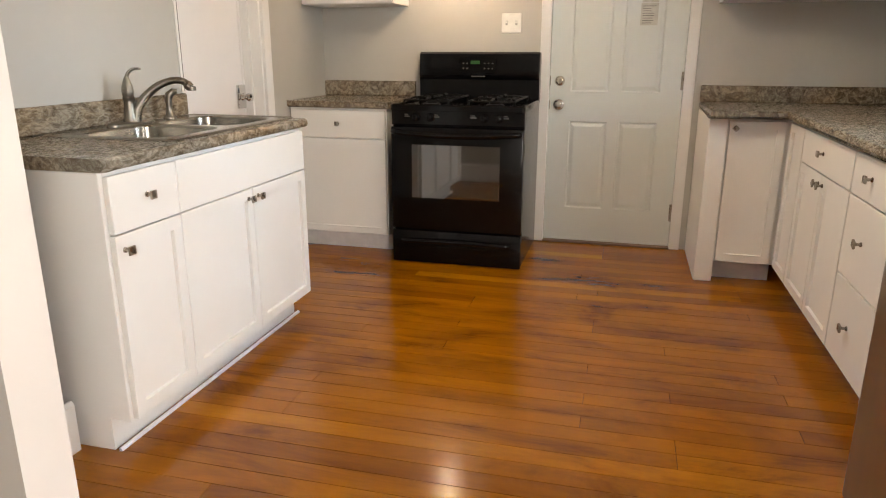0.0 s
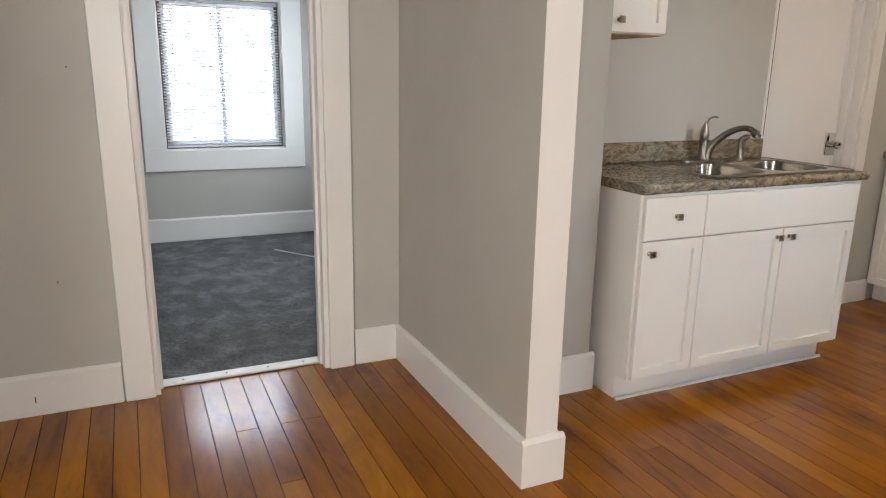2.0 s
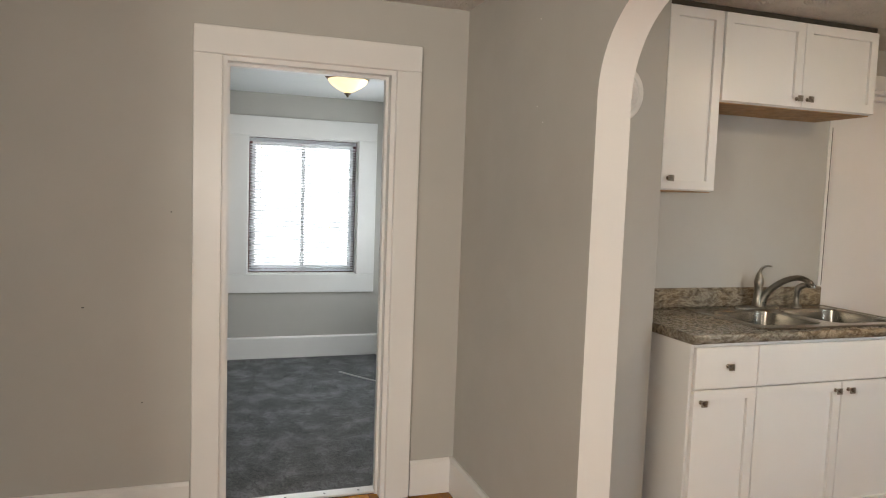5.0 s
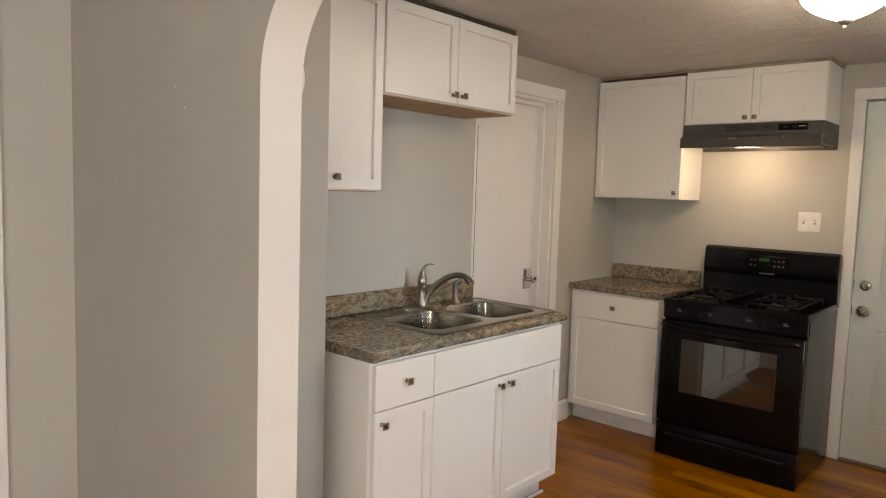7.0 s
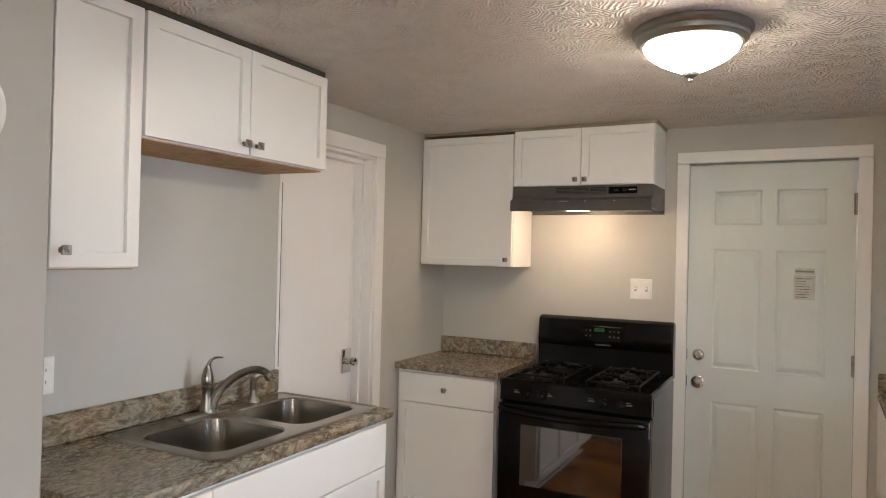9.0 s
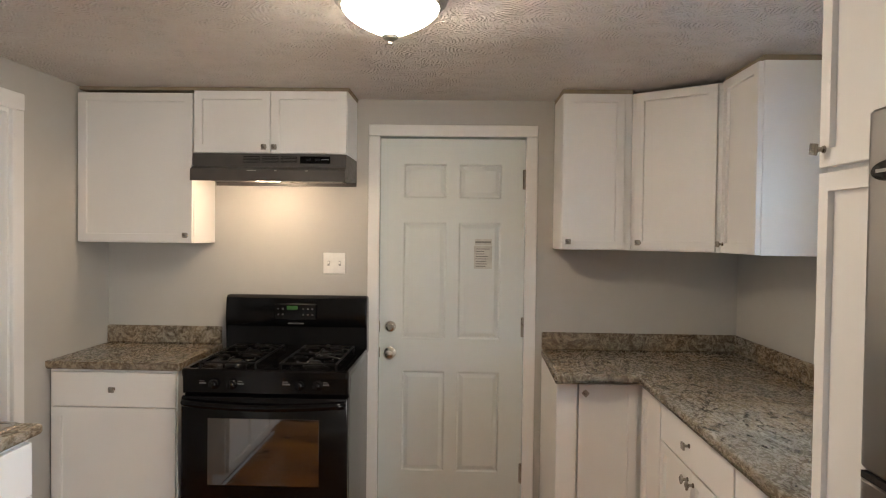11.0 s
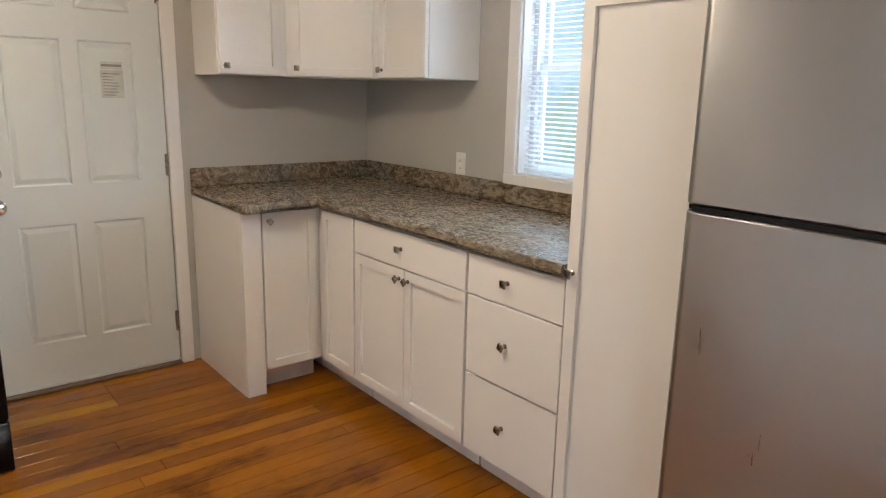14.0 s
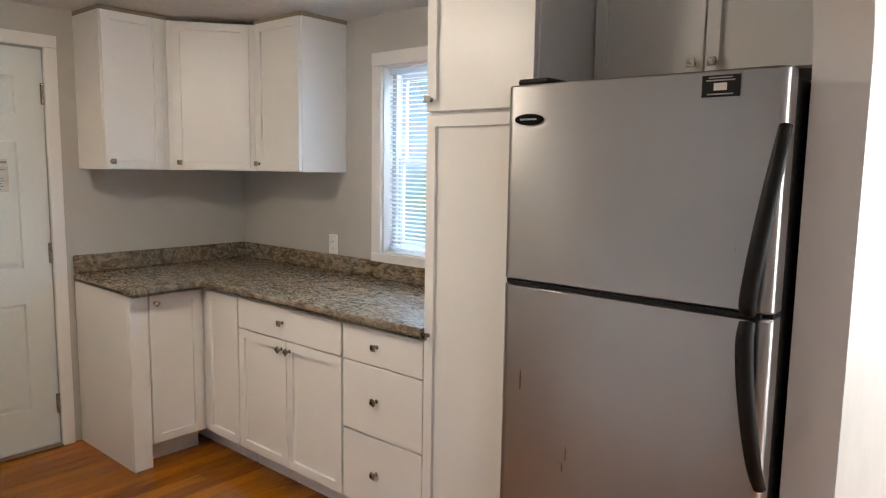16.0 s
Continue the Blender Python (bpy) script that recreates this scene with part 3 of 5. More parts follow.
def window(name, x0, x1, y0, y1, z0, z1, slider, label, frame_mat=M_VINYL):
    """Vinyl window: frame, two sashes with rails, panes."""
    w = tagged(thing(name, pose((x0 + x1) / 2, (y0 + y1) / 2, z0), label, "window"), kind="structure")
    w0, h = (y1 - y0) / 2, z1 - z0
    f, d = 0.035, (x1 - x0) / 2
    part("window_frame", boxes((-d, -w0, 0, d, -w0 + f, h), (-d, w0 - f, 0, d, w0, h), (-d, -w0 + f, 0, d, w0 - f, f), (-d, -w0 + f, h - f, d, w0 - f, h), bev=0.003), frame_mat, w)
    s = 0.03
    if slider:
        spans = [(-w0 + f, 0.015, f, h - f, 0.0), (-0.015, w0 - f, f, h - f, 0.022)]
    else:
        spans = [(-w0 + f, w0 - f, f, h / 2 + 0.015, 0.0), (-w0 + f, w0 - f, h / 2 - 0.015, h - f, 0.022)]
    for ya, yb, za, zb, dx in spans:
        sash = part("sash", boxes((dx - 0.01, ya, za, dx + 0.01, ya + s, zb), (dx - 0.01, yb - s, za, dx + 0.01, yb, zb), (dx - 0.01, ya + s, za, dx + 0.01, yb - s, za + s), (dx - 0.01, ya + s, zb - s, dx + 0.01, yb - s, zb)), M_VINYL, w)
        pane = part("pane", boxes((dx - 0.002, ya + s, za + s, dx + 0.002, yb - s, zb - s)), M_GLASS, sash)
        pane.visible_shadow = False
    return w


def blind(name, m, width, height, gap, tilt, label):
    """Venetian blind hanging in the local xz plane: head rail, slats, cords, bottom rail, wand."""
    b = thing(name, m, label, "blind")
    part("head_rail", boxes((-width / 2, -0.013, height - 0.028, width / 2, 0.013, height), bev=0.003), M_BLIND, b)
    part("bottom_rail", boxes((-width / 2, -0.012, 0.0, width / 2, 0.012, 0.016), bev=0.003), M_BLIND, b)
    me = None
    n = int((height - 0.05) / gap)
    for i in range(n):
        if me is None:
            bm = bmesh.new()
            a = radians(tilt)
            prof = [(-0.0125, -0.0012), (-0.006, 0.0006), (0, 0.0012), (0.006, 0.0006), (0.0125, -0.0012)]
            up = [(y * math.cos(a) - z * math.sin(a), y * math.sin(a) + z * math.cos(a)) for y, z in prof]
            loop = [(y, z) for y, z in up] + [(y, z - 0.0006) for y, z in reversed(up)]
            skin(bm, [ring(bm, [(x, y, z) for y, z in loop]) for x in (-width / 2 + 0.003, width / 2 - 0.003)])
            s = part("slat", bm, M_BLIND, b)
            me = s.data
        else:
            s = new("slat", me)
            s.parent = b
        s.location = (0, 0, 0.03 + i * gap)
    for x in (-width * 0.36, width * 0.36, 0.0):
        part("cord", boxes((x - 0.0012, -0.0145, 0.012, x + 0.0012, -0.0125, height - 0.02)), M_BLIND, b)
    bm = bmesh.new()
    tube(bm, [(-width * 0.40, -0.022, height - 0.03), (-width * 0.40, -0.024, height * 0.45)], 0.004, 6)
    part("wand", bm, M_WHITEP, b, "clear plastic tilt wand")
    return b


window("window_1", BW - 0.11, BW - 0.05, 0.645, 1.545, 0.72, 1.846, True, "dark maroon sliding bedroom window in daylight", M_MAROON)
jamb("window_liner", BW - 0.05, BW + 0.002, 0.641, 1.549, 0.716, 1.850, 0.012, M_TRIM, "white window liner", True)
blind("blind", pose(BW - 0.028, 1.095, 0.738, 0, 0, 90), 0.872, 1.094, 0.0215, 28, "white slatted blind lowered over the bedroom window")
window("window_2", RX + 0.06, RX + 0.12, WY0 + 0.002, WY1 - 0.002, WZ0 + 0.002, WZ1 - 0.002, False, "white double-hung kitchen window in daylight")
jamb("window_liner", RX - 0.002, RX + 0.06, WY0 - 0.002, WY1 + 0.002, WZ0 - 0.002, WZ1 + 0.002, 0.012, M_TRIM, "white window liner", True)
blind("blind", pose(RX + 0.03, (WY0 + WY1) / 2, WZ0 + 0.02, 0, 0, -90), WY1 - WY0 - 0.05, WZ1 - WZ0 - 0.035, 0.0215, 16, "white slatted blind lowered over the kitchen window")
window("window_3", -7.11, -7.05, -2.998, -2.252, 0.852, 1.948, False, "white window of the carpeted room in daylight")
structure("backdrop", boxes((RX + 3.0, -2, -0.4, RX + 3.02, 9, 6)), M_OUT, "bright leafy garden beyond the kitchen window")
structure("backdrop", boxes((BW - 3.02, -6, -0.4, BW - 3.0, 7, 6)), M_OUTW, "bright overcast distance")


# ---- cabinets ----


def shaker(bm, x0, z0, x1, z1, y, t=0.02, rail=0.056, dip=0.013):
    """Frame-and-panel front: outer face at y - t, panel sunk by dip."""
    b = bmesh.new()
    box(b, x0, y - t, z0, x1, y, z1)
    front = [f for f in b.faces if f.normal.y < -0.9 or all(abs(v.co.y - (y - t)) < 1e-6 for v in f.verts)]
    bmesh.ops.bevel(b, geom=list(front[0].edges), offset=0.0016, segments=1, affect="EDGES")
    front = max((f for f in b.faces if all(abs(v.co.y - (y - t)) < 1e-6 for v in f.verts)), key=lambda f: f.calc_area())
    bmesh.ops.inset_individual(b, faces=[front], thickness=rail, depth=0.0)
    front = min((f for f in b.faces if all(abs(v.co.y - (y - t)) < 1e-6 for v in f.verts)), key=lambda f: (f.calc_center_median() - Vector(((x0 + x1) / 2, y - t, (z0 + z1) / 2))).length)
    bmesh.ops.inset_individual(b, faces=[front], thickness=0.0012, depth=0.0)
    for v in front.verts:
        v.co.y += dip
    me = bpy.data.meshes.new("front")
    b.to_mesh(me)
    b.free()
    bm.from_mesh(me)
    bpy.data.meshes.remove(me)
    return bm


def knob_mesh(turn):
    bm = bmesh.new()
    box(bm, -0.013, -0.028, -0.013, 0.013, -0.020, 0.013, 0.0015)
    bmesh.ops.rotate(bm, verts=bm.verts, cent=(0, 0, 0), matrix=Matrix.Rotation(radians(turn), 3, "Y"))
    tube(bm, [(0, 0, 0), (0, -0.004, 0), (0, -0.006, 0), (0, -0.021, 0)], [0.009, 0.008, 0.005, 0.006], 8)
    return bm


KNOBS = {}


def put_knob(parent, x, y, z, turn=0):
    if turn not in KNOBS:
        k = part("knob", knob_mesh(turn), M_KNOB, parent)
        KNOBS[turn] = k.data
    else:
        k = new("knob", KNOBS[turn])
        k.parent = parent
    k["label"] = "square brushed pewter knob"
    k.location = (x, y, z)


def cabinet(name, m, w, h, d, fronts, label, group, toe=0.0, hollow=False, wood_bottom=False):
    """Unit with its back at y = 0, its left end at x = 0, its front towards -y. fronts: (kind, x0, z0, x1, z1, knob x, knob z, knob turn)."""
    c = thing(name, m, label, "cabinet", group)
    rows = [(0, -d, toe, w, -0.002, h)]
    if hollow:
        part("side_panel", boxes((0, -d, toe, 0.018, -0.002, h), bev=0.002), M_CAB, c)
        part("side_panel", boxes((w - 0.018, -d, toe, w, -0.002, h), bev=0.002), M_CAB, c)
        part("back_panel", boxes((0.0182, -0.02, toe, w - 0.0182, -0.002, h)), M_CAB, c)
        part("floor_panel", boxes((0.0182, -d + 0.0182, toe, w - 0.0182, -0.0202, toe + 0.018)), M_CAB, c)
        rows = [(0.0182, -d, toe, w - 0.0182, -d + 0.018, h)]
    body = boxes(*rows, bev=0.002)
    part("face_frame" if hollow else "body", body, M_CAB, c)
    if toe:
        part("toe_kick", boxes((0.004, -d + 0.075, 0.0, w - 0.004, -d + 0.09, toe - 0.0005)), M_CAB if hollow else M_TOE, c, "pale toe board")
        part("base", boxes((0.004, -d + 0.09, 0.0, w - 0.004, -0.01, toe - 0.0005)), M_CAB, c)
    if wood_bottom:
        part("bottom_panel", boxes((0.004, -d + 0.004, -0.004, w - 0.004, -0.006, -0.0002)), M_CABIN, c, "bare wood underside")
    for kind, x0, z0, x1, z1, kx, kz, kt in fronts:
        bm = bmesh.new()
        if kind == "door":
            shaker(bm, x0, z0, x1, z1, -d - 0.0015)
        else:
            box(bm, x0, -d - 0.0215, z0, x1, -d - 0.0015, z1, 0.0022)
        f = part({"door": "door", "drawer": "drawer_front", "false": "false_front"}[kind], bm, M_CAB, c)
        if kx is not None:
            put_knob(f, kx, -d - 0.0215, kz, kt)
    return c


G1 = "white shaker kitchen cabinets"
BH = 0.874
# sink base along the sink wall
SINK = pose(SX, 2.15, 0, 0, 0, 90)
cabinet("sink_cabinet", SINK, 1.235, BH, 0.585, [
    ("drawer", 0.012, 0.695, 0.315, 0.862, 0.165, 0.785, 0), ("false", 0.319, 0.695, 1.222, 0.862, None, 0, 0),
    ("door", 0.012, 0.118, 0.315, 0.690, 0.045, 0.645, 0), ("door", 0.320, 0.118, 0.768, 0.690, 0.735, 0.655, 0), ("door", 0.773, 0.118, 1.222, 0.690, 0.806, 0.655, 0)],
    "white shaker sink base cabinet with three doors and one drawer", G1, 0.11, True)
# wall units over the sink
cabinet("wall_cabinet", pose(SX, 2.145, 1.475, 0, 0, 90), 0.275, 0.765, 0.315, [("door", 0.003, 0.004, 0.272, 0.761, 0.034, 0.050, 0)], "tall narrow white shaker wall cabinet", G1, wood_bottom=True)
cabinet("wall_cabinet", pose(SX, 2.425, 1.862, 0, 0, 90), 0.87, 0.378, 0.315, [("door", 0.003, 0.004, 0.433, 0.374, 0.405, 0.040, 0), ("door", 0.437, 0.004, 0.867, 0.374, 0.466, 0.040, 0)], "short white shaker wall cabinet with bare wood underside", G1, wood_bottom=True)
# back wall, beside and over the stove
cabinet("wall_cabinet", pose(SX + 0.005, BX, 1.472, 0, 0, 0), 0.590, 0.758, 0.30, [("door", 0.003, 0.004, 0.587, 0.754, 0.560, 0.040, 0)], "wide white shaker corner wall cabinet", G1)
cabinet("wall_cabinet", pose(-1.742, BX, 1.925, 0, 0, 0), 0.775, 0.318, 0.30, [("door", 0.003, 0.004, 0.386, 0.314, 0.362, 0.032, 0), ("door", 0.390, 0.004, 0.772, 0.314, 0.414, 0.032, 0)], "short white shaker cabinet above the range hood", G1)
cabinet("base_cabinet", pose(SX + 0.005, BX, 0, 0, 0, 0), 0.615, BH, 0.545, [("drawer", 0.02, 0.700, 0.61, 0.862, 0.315, 0.785, 0), ("door", 0.02, 0.118, 0.61, 0.695, None, 0, 0)], "white shaker base cabinet beside the stove", G1, 0.11)
# right run
RFX = 0.452
RD = RX - RFX


def right(y, z=0.0, x=RX):
    return pose(x, y, z, 0, 0, -90)


cabinet("corner_cabinet", right(BX), 0.94, BH, RD, [("door", 0.655, 0.118, 0.936, 0.862, None, 0, 0)], "white shaker corner base cabinet with an inner door", G1, 0.11)
cabinet("base_cabinet", right(4.055), 0.755, BH, RD, [("drawer", 0.004, 0.717, 0.751, 0.862, 0.355, 0.795, 0), ("door", 0.004, 0.118, 0.375, 0.712, 0.345, 0.672, 45), ("door", 0.380, 0.118, 0.751, 0.712, 0.405, 0.672, 45)], "white shaker base cabinet with one wide drawer over two doors", G1, 0.11)
cabinet("drawer_cabinet", right(3.295), 0.452, BH, RD, [("drawer", 0.004, 0.717, 0.448, 0.862, 0.205, 0.795, 0), ("drawer", 0.004, 0.424, 0.448, 0.712, 0.205, 0.575, 20), ("drawer", 0.004, 0.118, 0.448, 0.418, 0.205, 0.272, 12)], "white base cabinet with three slab drawers", G1, 0.11)
cabinet("pantry_cabinet", right(2.838), 0.455, 2.235, RD + 0.012, [("door", 0.006, 0.118, 0.449, 1.683, 0.028, 0.895, 10), ("door", 0.006, 1.695, 0.449, 2.228, 0.028, 1.735, 10)], "tall white shaker pantry cabinet with two doors", G1, 0.11)
cabinet("wall_cabinet", right(2.378, 1.80), 0.765, 0.435, 0.31, [("door", 0.004, 0.004, 0.379, 0.431, 0.350, 0.035, 0), ("door", 0.385, 0.004, 0.761, 0.431, 0.414, 0.035, 0)], "white shaker wall cabinet above the refrigerator", G1)
# short leg under the back wall
END = cabinet("end_cabinet", pose(0.075, BX, 0), 0.372, BH, 0.60, [("door", 0.078, 0.118, 0.345, 0.862, 0.105, 0.825, 45)], "white shaker end base cabinet with one narrow door", G1, 0.11)
part("gable", boxes((-0.022, -0.60, 0.001, -0.001, -0.01, BH)), M_CAB, END)
part("post", boxes((-0.022, -0.622, 0.001, 0.070, -0.601, BH), bev=0.002), M_CAB, END)
# right wall units
cabinet("wall_cabinet", pose(0.105, BX, 1.465), 0.345, 0.775, 0.30, [("door", 0.003, 0.004, 0.306, 0.771, 0.030, 0.04, 0)], "white shaker wall cabinet beside the entry door", G1)
cabinet("wall_cabinet", right(4.428, 1.465), 0.408, 0.775, 0.30, [("door", 0.040, 0.004, 0.405, 0.771, 0.066, 0.04, 0)], "white shaker wall cabinet with a daylit end", G1)


def corner_wall_unit():
    c = thing("corner_wall_cabinet", pose(RX, BX, 1.465), "white shaker diagonal corner wall cabinet", "cabinet", G1)
    bm = bmesh.new()
    pts = [(-0.002, -0.002), (-0.649, -0.002), (-0.649, -0.30), (-0.30, -0.571), (-0.002, -0.571)]
    skin(bm, [ring(bm, [(x, y, z) for x, y in pts]) for z in (0.0, 0.775)])
    part("body", bm, M_CAB, c)
    bm = bmesh.new()
    shaker(bm, -0.195, 0.004, 0.195, 0.771, -0.0015)
    d = part("door", bm, M_CAB, c)
    d.matrix_local = pose(-0.4745, -0.4355, 0, 0, 0, -37.8)
    put_knob(d, -0.165, -0.0215, 0.04, 0)
    return c


corner_wall_unit()
# crown strip between wall units and ceiling
CR = "thin white filler strip under the ceiling"
structure("trim", boxes((SX, 2.145, 2.2405, -2.015, 3.29, ZC - 0.001)), M_GAPD, "dark brown gap strip above the wall units")
structure("trim", boxes((SX + 0.005, 4.70, 2.2445, -0.962, BX, ZC - 0.001)), M_GAP, "brown gap strip above the wall units")
structure("trim", boxes((0.105, 4.70, 2.2405, 0.45, BX, ZC - 0.001), (0.80, 4.02, 2.2405, RX, 4.428, ZC - 0.001)), M_GAP, "brown gap strip above the wall units")
structure("trim", boxes((RFX, 2.383, 2.2355, RX, 2.838, ZC - 0.001), (0.79, 1.613, 2.2355, RX, 2.378, ZC - 0.001)), M_CAB, CR)


# ---- countertops ----


def counter_from(name, outline, splash_rows, m, label, hole=None):
    """Laminate top 38 mm thick with a rolled front edge; outline is a list of (x, y, front?)."""
    c = thing(name, m, label, "countertop")
    bm = bmesh.new()
    z0, z1 = 0.876, 0.914
    loops = []
    inner = rounded_rect(*hole, 0.03, 3) if hole else []
    for z in (z0, z1):
        a = [bm.verts.new((x, y, z)) for x, y, _ in outline]
        es = [bm.edges.new((a[i], a[(i + 1) % len(a)])) for i in range(len(a))]
        b = [bm.verts.new((x, y, z)) for x, y in inner]
        es += [bm.edges.new((b[i], b[(i + 1) % len(b)])) for i in range(len(b))]
        bmesh.ops.triangle_fill(bm, edges=es, use_beauty=True)
        loops.append((a, b))
    for q in (0, 1):
        a, b = loops[0][q], loops[1][q]
        for i in range(len(a)):
            j = (i + 1) % len(a)
            bm.faces.new((a[i], a[j], b[j], b[i]))
    front = []
    for i, (x, y, f) in enumerate(outline):
        j = (i + 1) % len(outline)
        if f:
            for a, _ in loops:
                e = bm.edges.get((a[i], a[j]))
                if e:
                    front.append(e)
    bmesh.ops.bevel(bm, geom=front, offset=0.013, segments=4, affect="EDGES", profile=0.5)
    part("top", bm, M_LAM, c, "", True)
    for r in splash_rows:
        part("backsplash", boxes(r, bev=0.006), M_LAM, c)
    return c


I4 = Matrix.Identity(4)
counter_from("sink_counter", [(SX + 0.002, 2.142, 0), (-1.725, 2.142, 1), (-1.725, 3.412, 1), (SX + 0.002, 3.412, 0)], [(SX + 0.002, 2.142, 0.915, SX + 0.022, 3.412, 1.012)], I4, "brown and grey stone-look laminate counter holding the sink", (-2.235, 2.545, -1.805, 3.372))
counter_from("corner_counter", [(SX + 0.002, 4.418, 1), (-1.70, 4.418, 0), (-1.70, BX - 0.002, 0), (SX + 0.002, BX - 0.002, 0)], [(SX + 0.002, BX - 0.022, 0.915, -1.70, BX - 0.002, 1.012)], I4, "brown stone-look laminate counter beside the stove")
counter_from("long_counter", [(0.052, 4.318, 1), (0.405, 4.318, 1), (0.405, 2.842, 0), (RX - 0.002, 2.842, 0), (RX - 0.002, BX - 0.002, 0), (0.052, BX - 0.002, 1)],
             [(0.052, BX - 0.022, 0.915, RX - 0.002, BX - 0.002, 1.010), (RX - 0.022, 2.842, 0.915, RX - 0.002, BX - 0.023, 1.010)], I4, "long L-shaped stone-look laminate counter with backsplash")

# ---- doors ----


def entry_door():
    """Six-panel door seen from inside; local x to the right from the latch edge, front towards -y."""
    d = tagged(thing("door_1", pose(-0.835, BX + 0.008, 0.018), "closed pale grey six-panel entry door", "door"), kind="structure")
    W, H = 0.786, 2.034
    part("slab", boxes((0, 0.010, 0, W, 0.044, H), (0, 0, 0, 0.128, 0.0101, H), (0.658, 0, 0, W, 0.0101, H), (0.360, 0, 0.212, 0.430, 0.0101, 0.762), (0.360, 0, 0.943, 0.430, 0.0101, 1.580), (0.360, 0, 1.712, 0.430, 0.0101, 1.897),
                       (0.128, 0, 0, 0.658, 0.0101, 0.212), (0.128, 0, 0.762, 0.658, 0.0101, 0.943), (0.128, 0, 1.580, 0.658, 0.0101, 1.712), (0.128, 0, 1.897, 0.658, 0.0101, H)), M_DOOR, d)
    for x0, x1 in ((0.128, 0.360), (0.430, 0.658)):
        for z0, z1 in ((0.212, 0.762), (0.943, 1.580), (1.712, 1.897)):
            bm = bmesh.new()
            loops = []
            for i, y in ((0.0, 0.0002), (0.007, 0.0098), (0.013, 0.0098), (0.032, 0.003), (0.036, 0.003)):
                loops.append(ring(bm, [(x0 + i, y, z0 + i), (x1 - i, y, z0 + i), (x1 - i, y, z1 - i), (x0 + i, y, z1 - i)]))
            skin(bm, loops, True, False, True)
            part("panel", bm, M_DOOR, d)
    for z, r, name in ((0.862, 0.031, "door_knob"), (1.006, 0.027, "deadbolt")):
        bm = bmesh.new()
        if name == "door_knob":
            lathe(bm, [(0.033, 0.0), (0.033, -0.006), (0.020, -0.012), (0.013, -0.02), (0.014, -0.03), (0.024, -0.036), (0.030, -0.046), (0.030, -0.055), (0.022, -0.063), (0.010, -0.065)], 28, "y", (0.060, 0, z), True, True)
        else:
            lathe(bm, [(0.031, 0.0), (0.031, -0.005), (0.026, -0.014), (0.020, -0.017), (0.012, -0.017)], 28, "y", (0.060, 0, z), True, True)
            box(bm, 0.052, -0.03, z - 0.016, 0.068, -0.016, z + 0.016, 0.003)
        part(name, bm, M_SATIN, d, "brushed nickel hardware", True)
        part("strike_plate", boxes((-0.001, -0.002, z - 0.028, 0.004, 0.02, z + 0.028)), M_SATIN, d)
    for z in (0.212, 1.014, 1.817):
        bm = boxes((W - 0.012, -0.003, z - 0.052, W + 0.008, 0.003, z + 0.052))
        tube(bm, [(W + 0.000, -0.008, z - 0.054), (W + 0.000, -0.008, z + 0.054)], 0.008, 8)
        part("hinge", bm, M_KNOB, d, "small nickel hinge")
    part("sweep", boxes((0, -0.004, -0.003, W, 0.0, 0.010)), M_DOOR, d)
    return d


entry_door()
_p = thing("paper_notice", pose(-0.321, BX + 0.007, 1.348), "small worn printed notice taped on the entry door", "notice")
part("sheet", boxes((0.0, -0.0016, 0.0, 0.098, 0.0, 0.125), (0.004, -0.0012, 0.128, 0.096, 0.0, 0.162)), M_PAPER, _p)
_r = random.Random(3)
for _i in range(8):
    part("print_bar", boxes((0.010, -0.0030, 0.012 + _i * 0.0135, 0.010 + _r.uniform(0.045, 0.078), -0.0017, 0.0148 + _i * 0.0135)), M_MARK, _p)
part("print_band", boxes((0.006, -0.0030, 0.140, 0.092, -0.0017, 0.150)), plain("grey_print", (0.22, 0.22, 0.2), 0.6), _p)

_d = tagged(thing("door_2", pose(SX - 0.105, 3.42, 0.012, 0, 0, 90), "closed white flush inner door with a chrome latch", "door"), kind="structure")
part("slab", boxes((0.002, 0.0, 0, 0.718, 0.036, 2.02), bev=0.002), M_IDOOR, _d)
part("edge_strip", boxes((0.69, -0.003, 0, 0.716, -0.0002, 2.02)), M_IDOOR, _d)
_bm = bmesh.new()
box(_bm, 0.615, -0.014, 0.878, 0.70, -0.001, 1.008, 0.006, 2)
_latch = part("latch_plate", _bm, M_CHROME, _d, "chrome latch plate", True)
_bm = bmesh.new()
lathe(_bm, [(0.022, -0.014), (0.018, -0.024), (0.013, -0.034), (0.021, -0.044), (0.025, -0.056), (0.020, -0.068), (0.008, -0.071)], 20, "y", (0.665, 0, 0.94), True, True)
part("latch_knob", _bm, M_CHROME, _latch, "", True)
structure("inner_door_stop", boxes((SX - 0.10, 4.126, 0, SX - 0.055, 4.144, 2.03), (SX - 0.10, 3.42, 2.012, SX - 0.055, 4.126, 2.034)), M_TRIM, "white door stop moulding")


# ---- sink and faucet ----


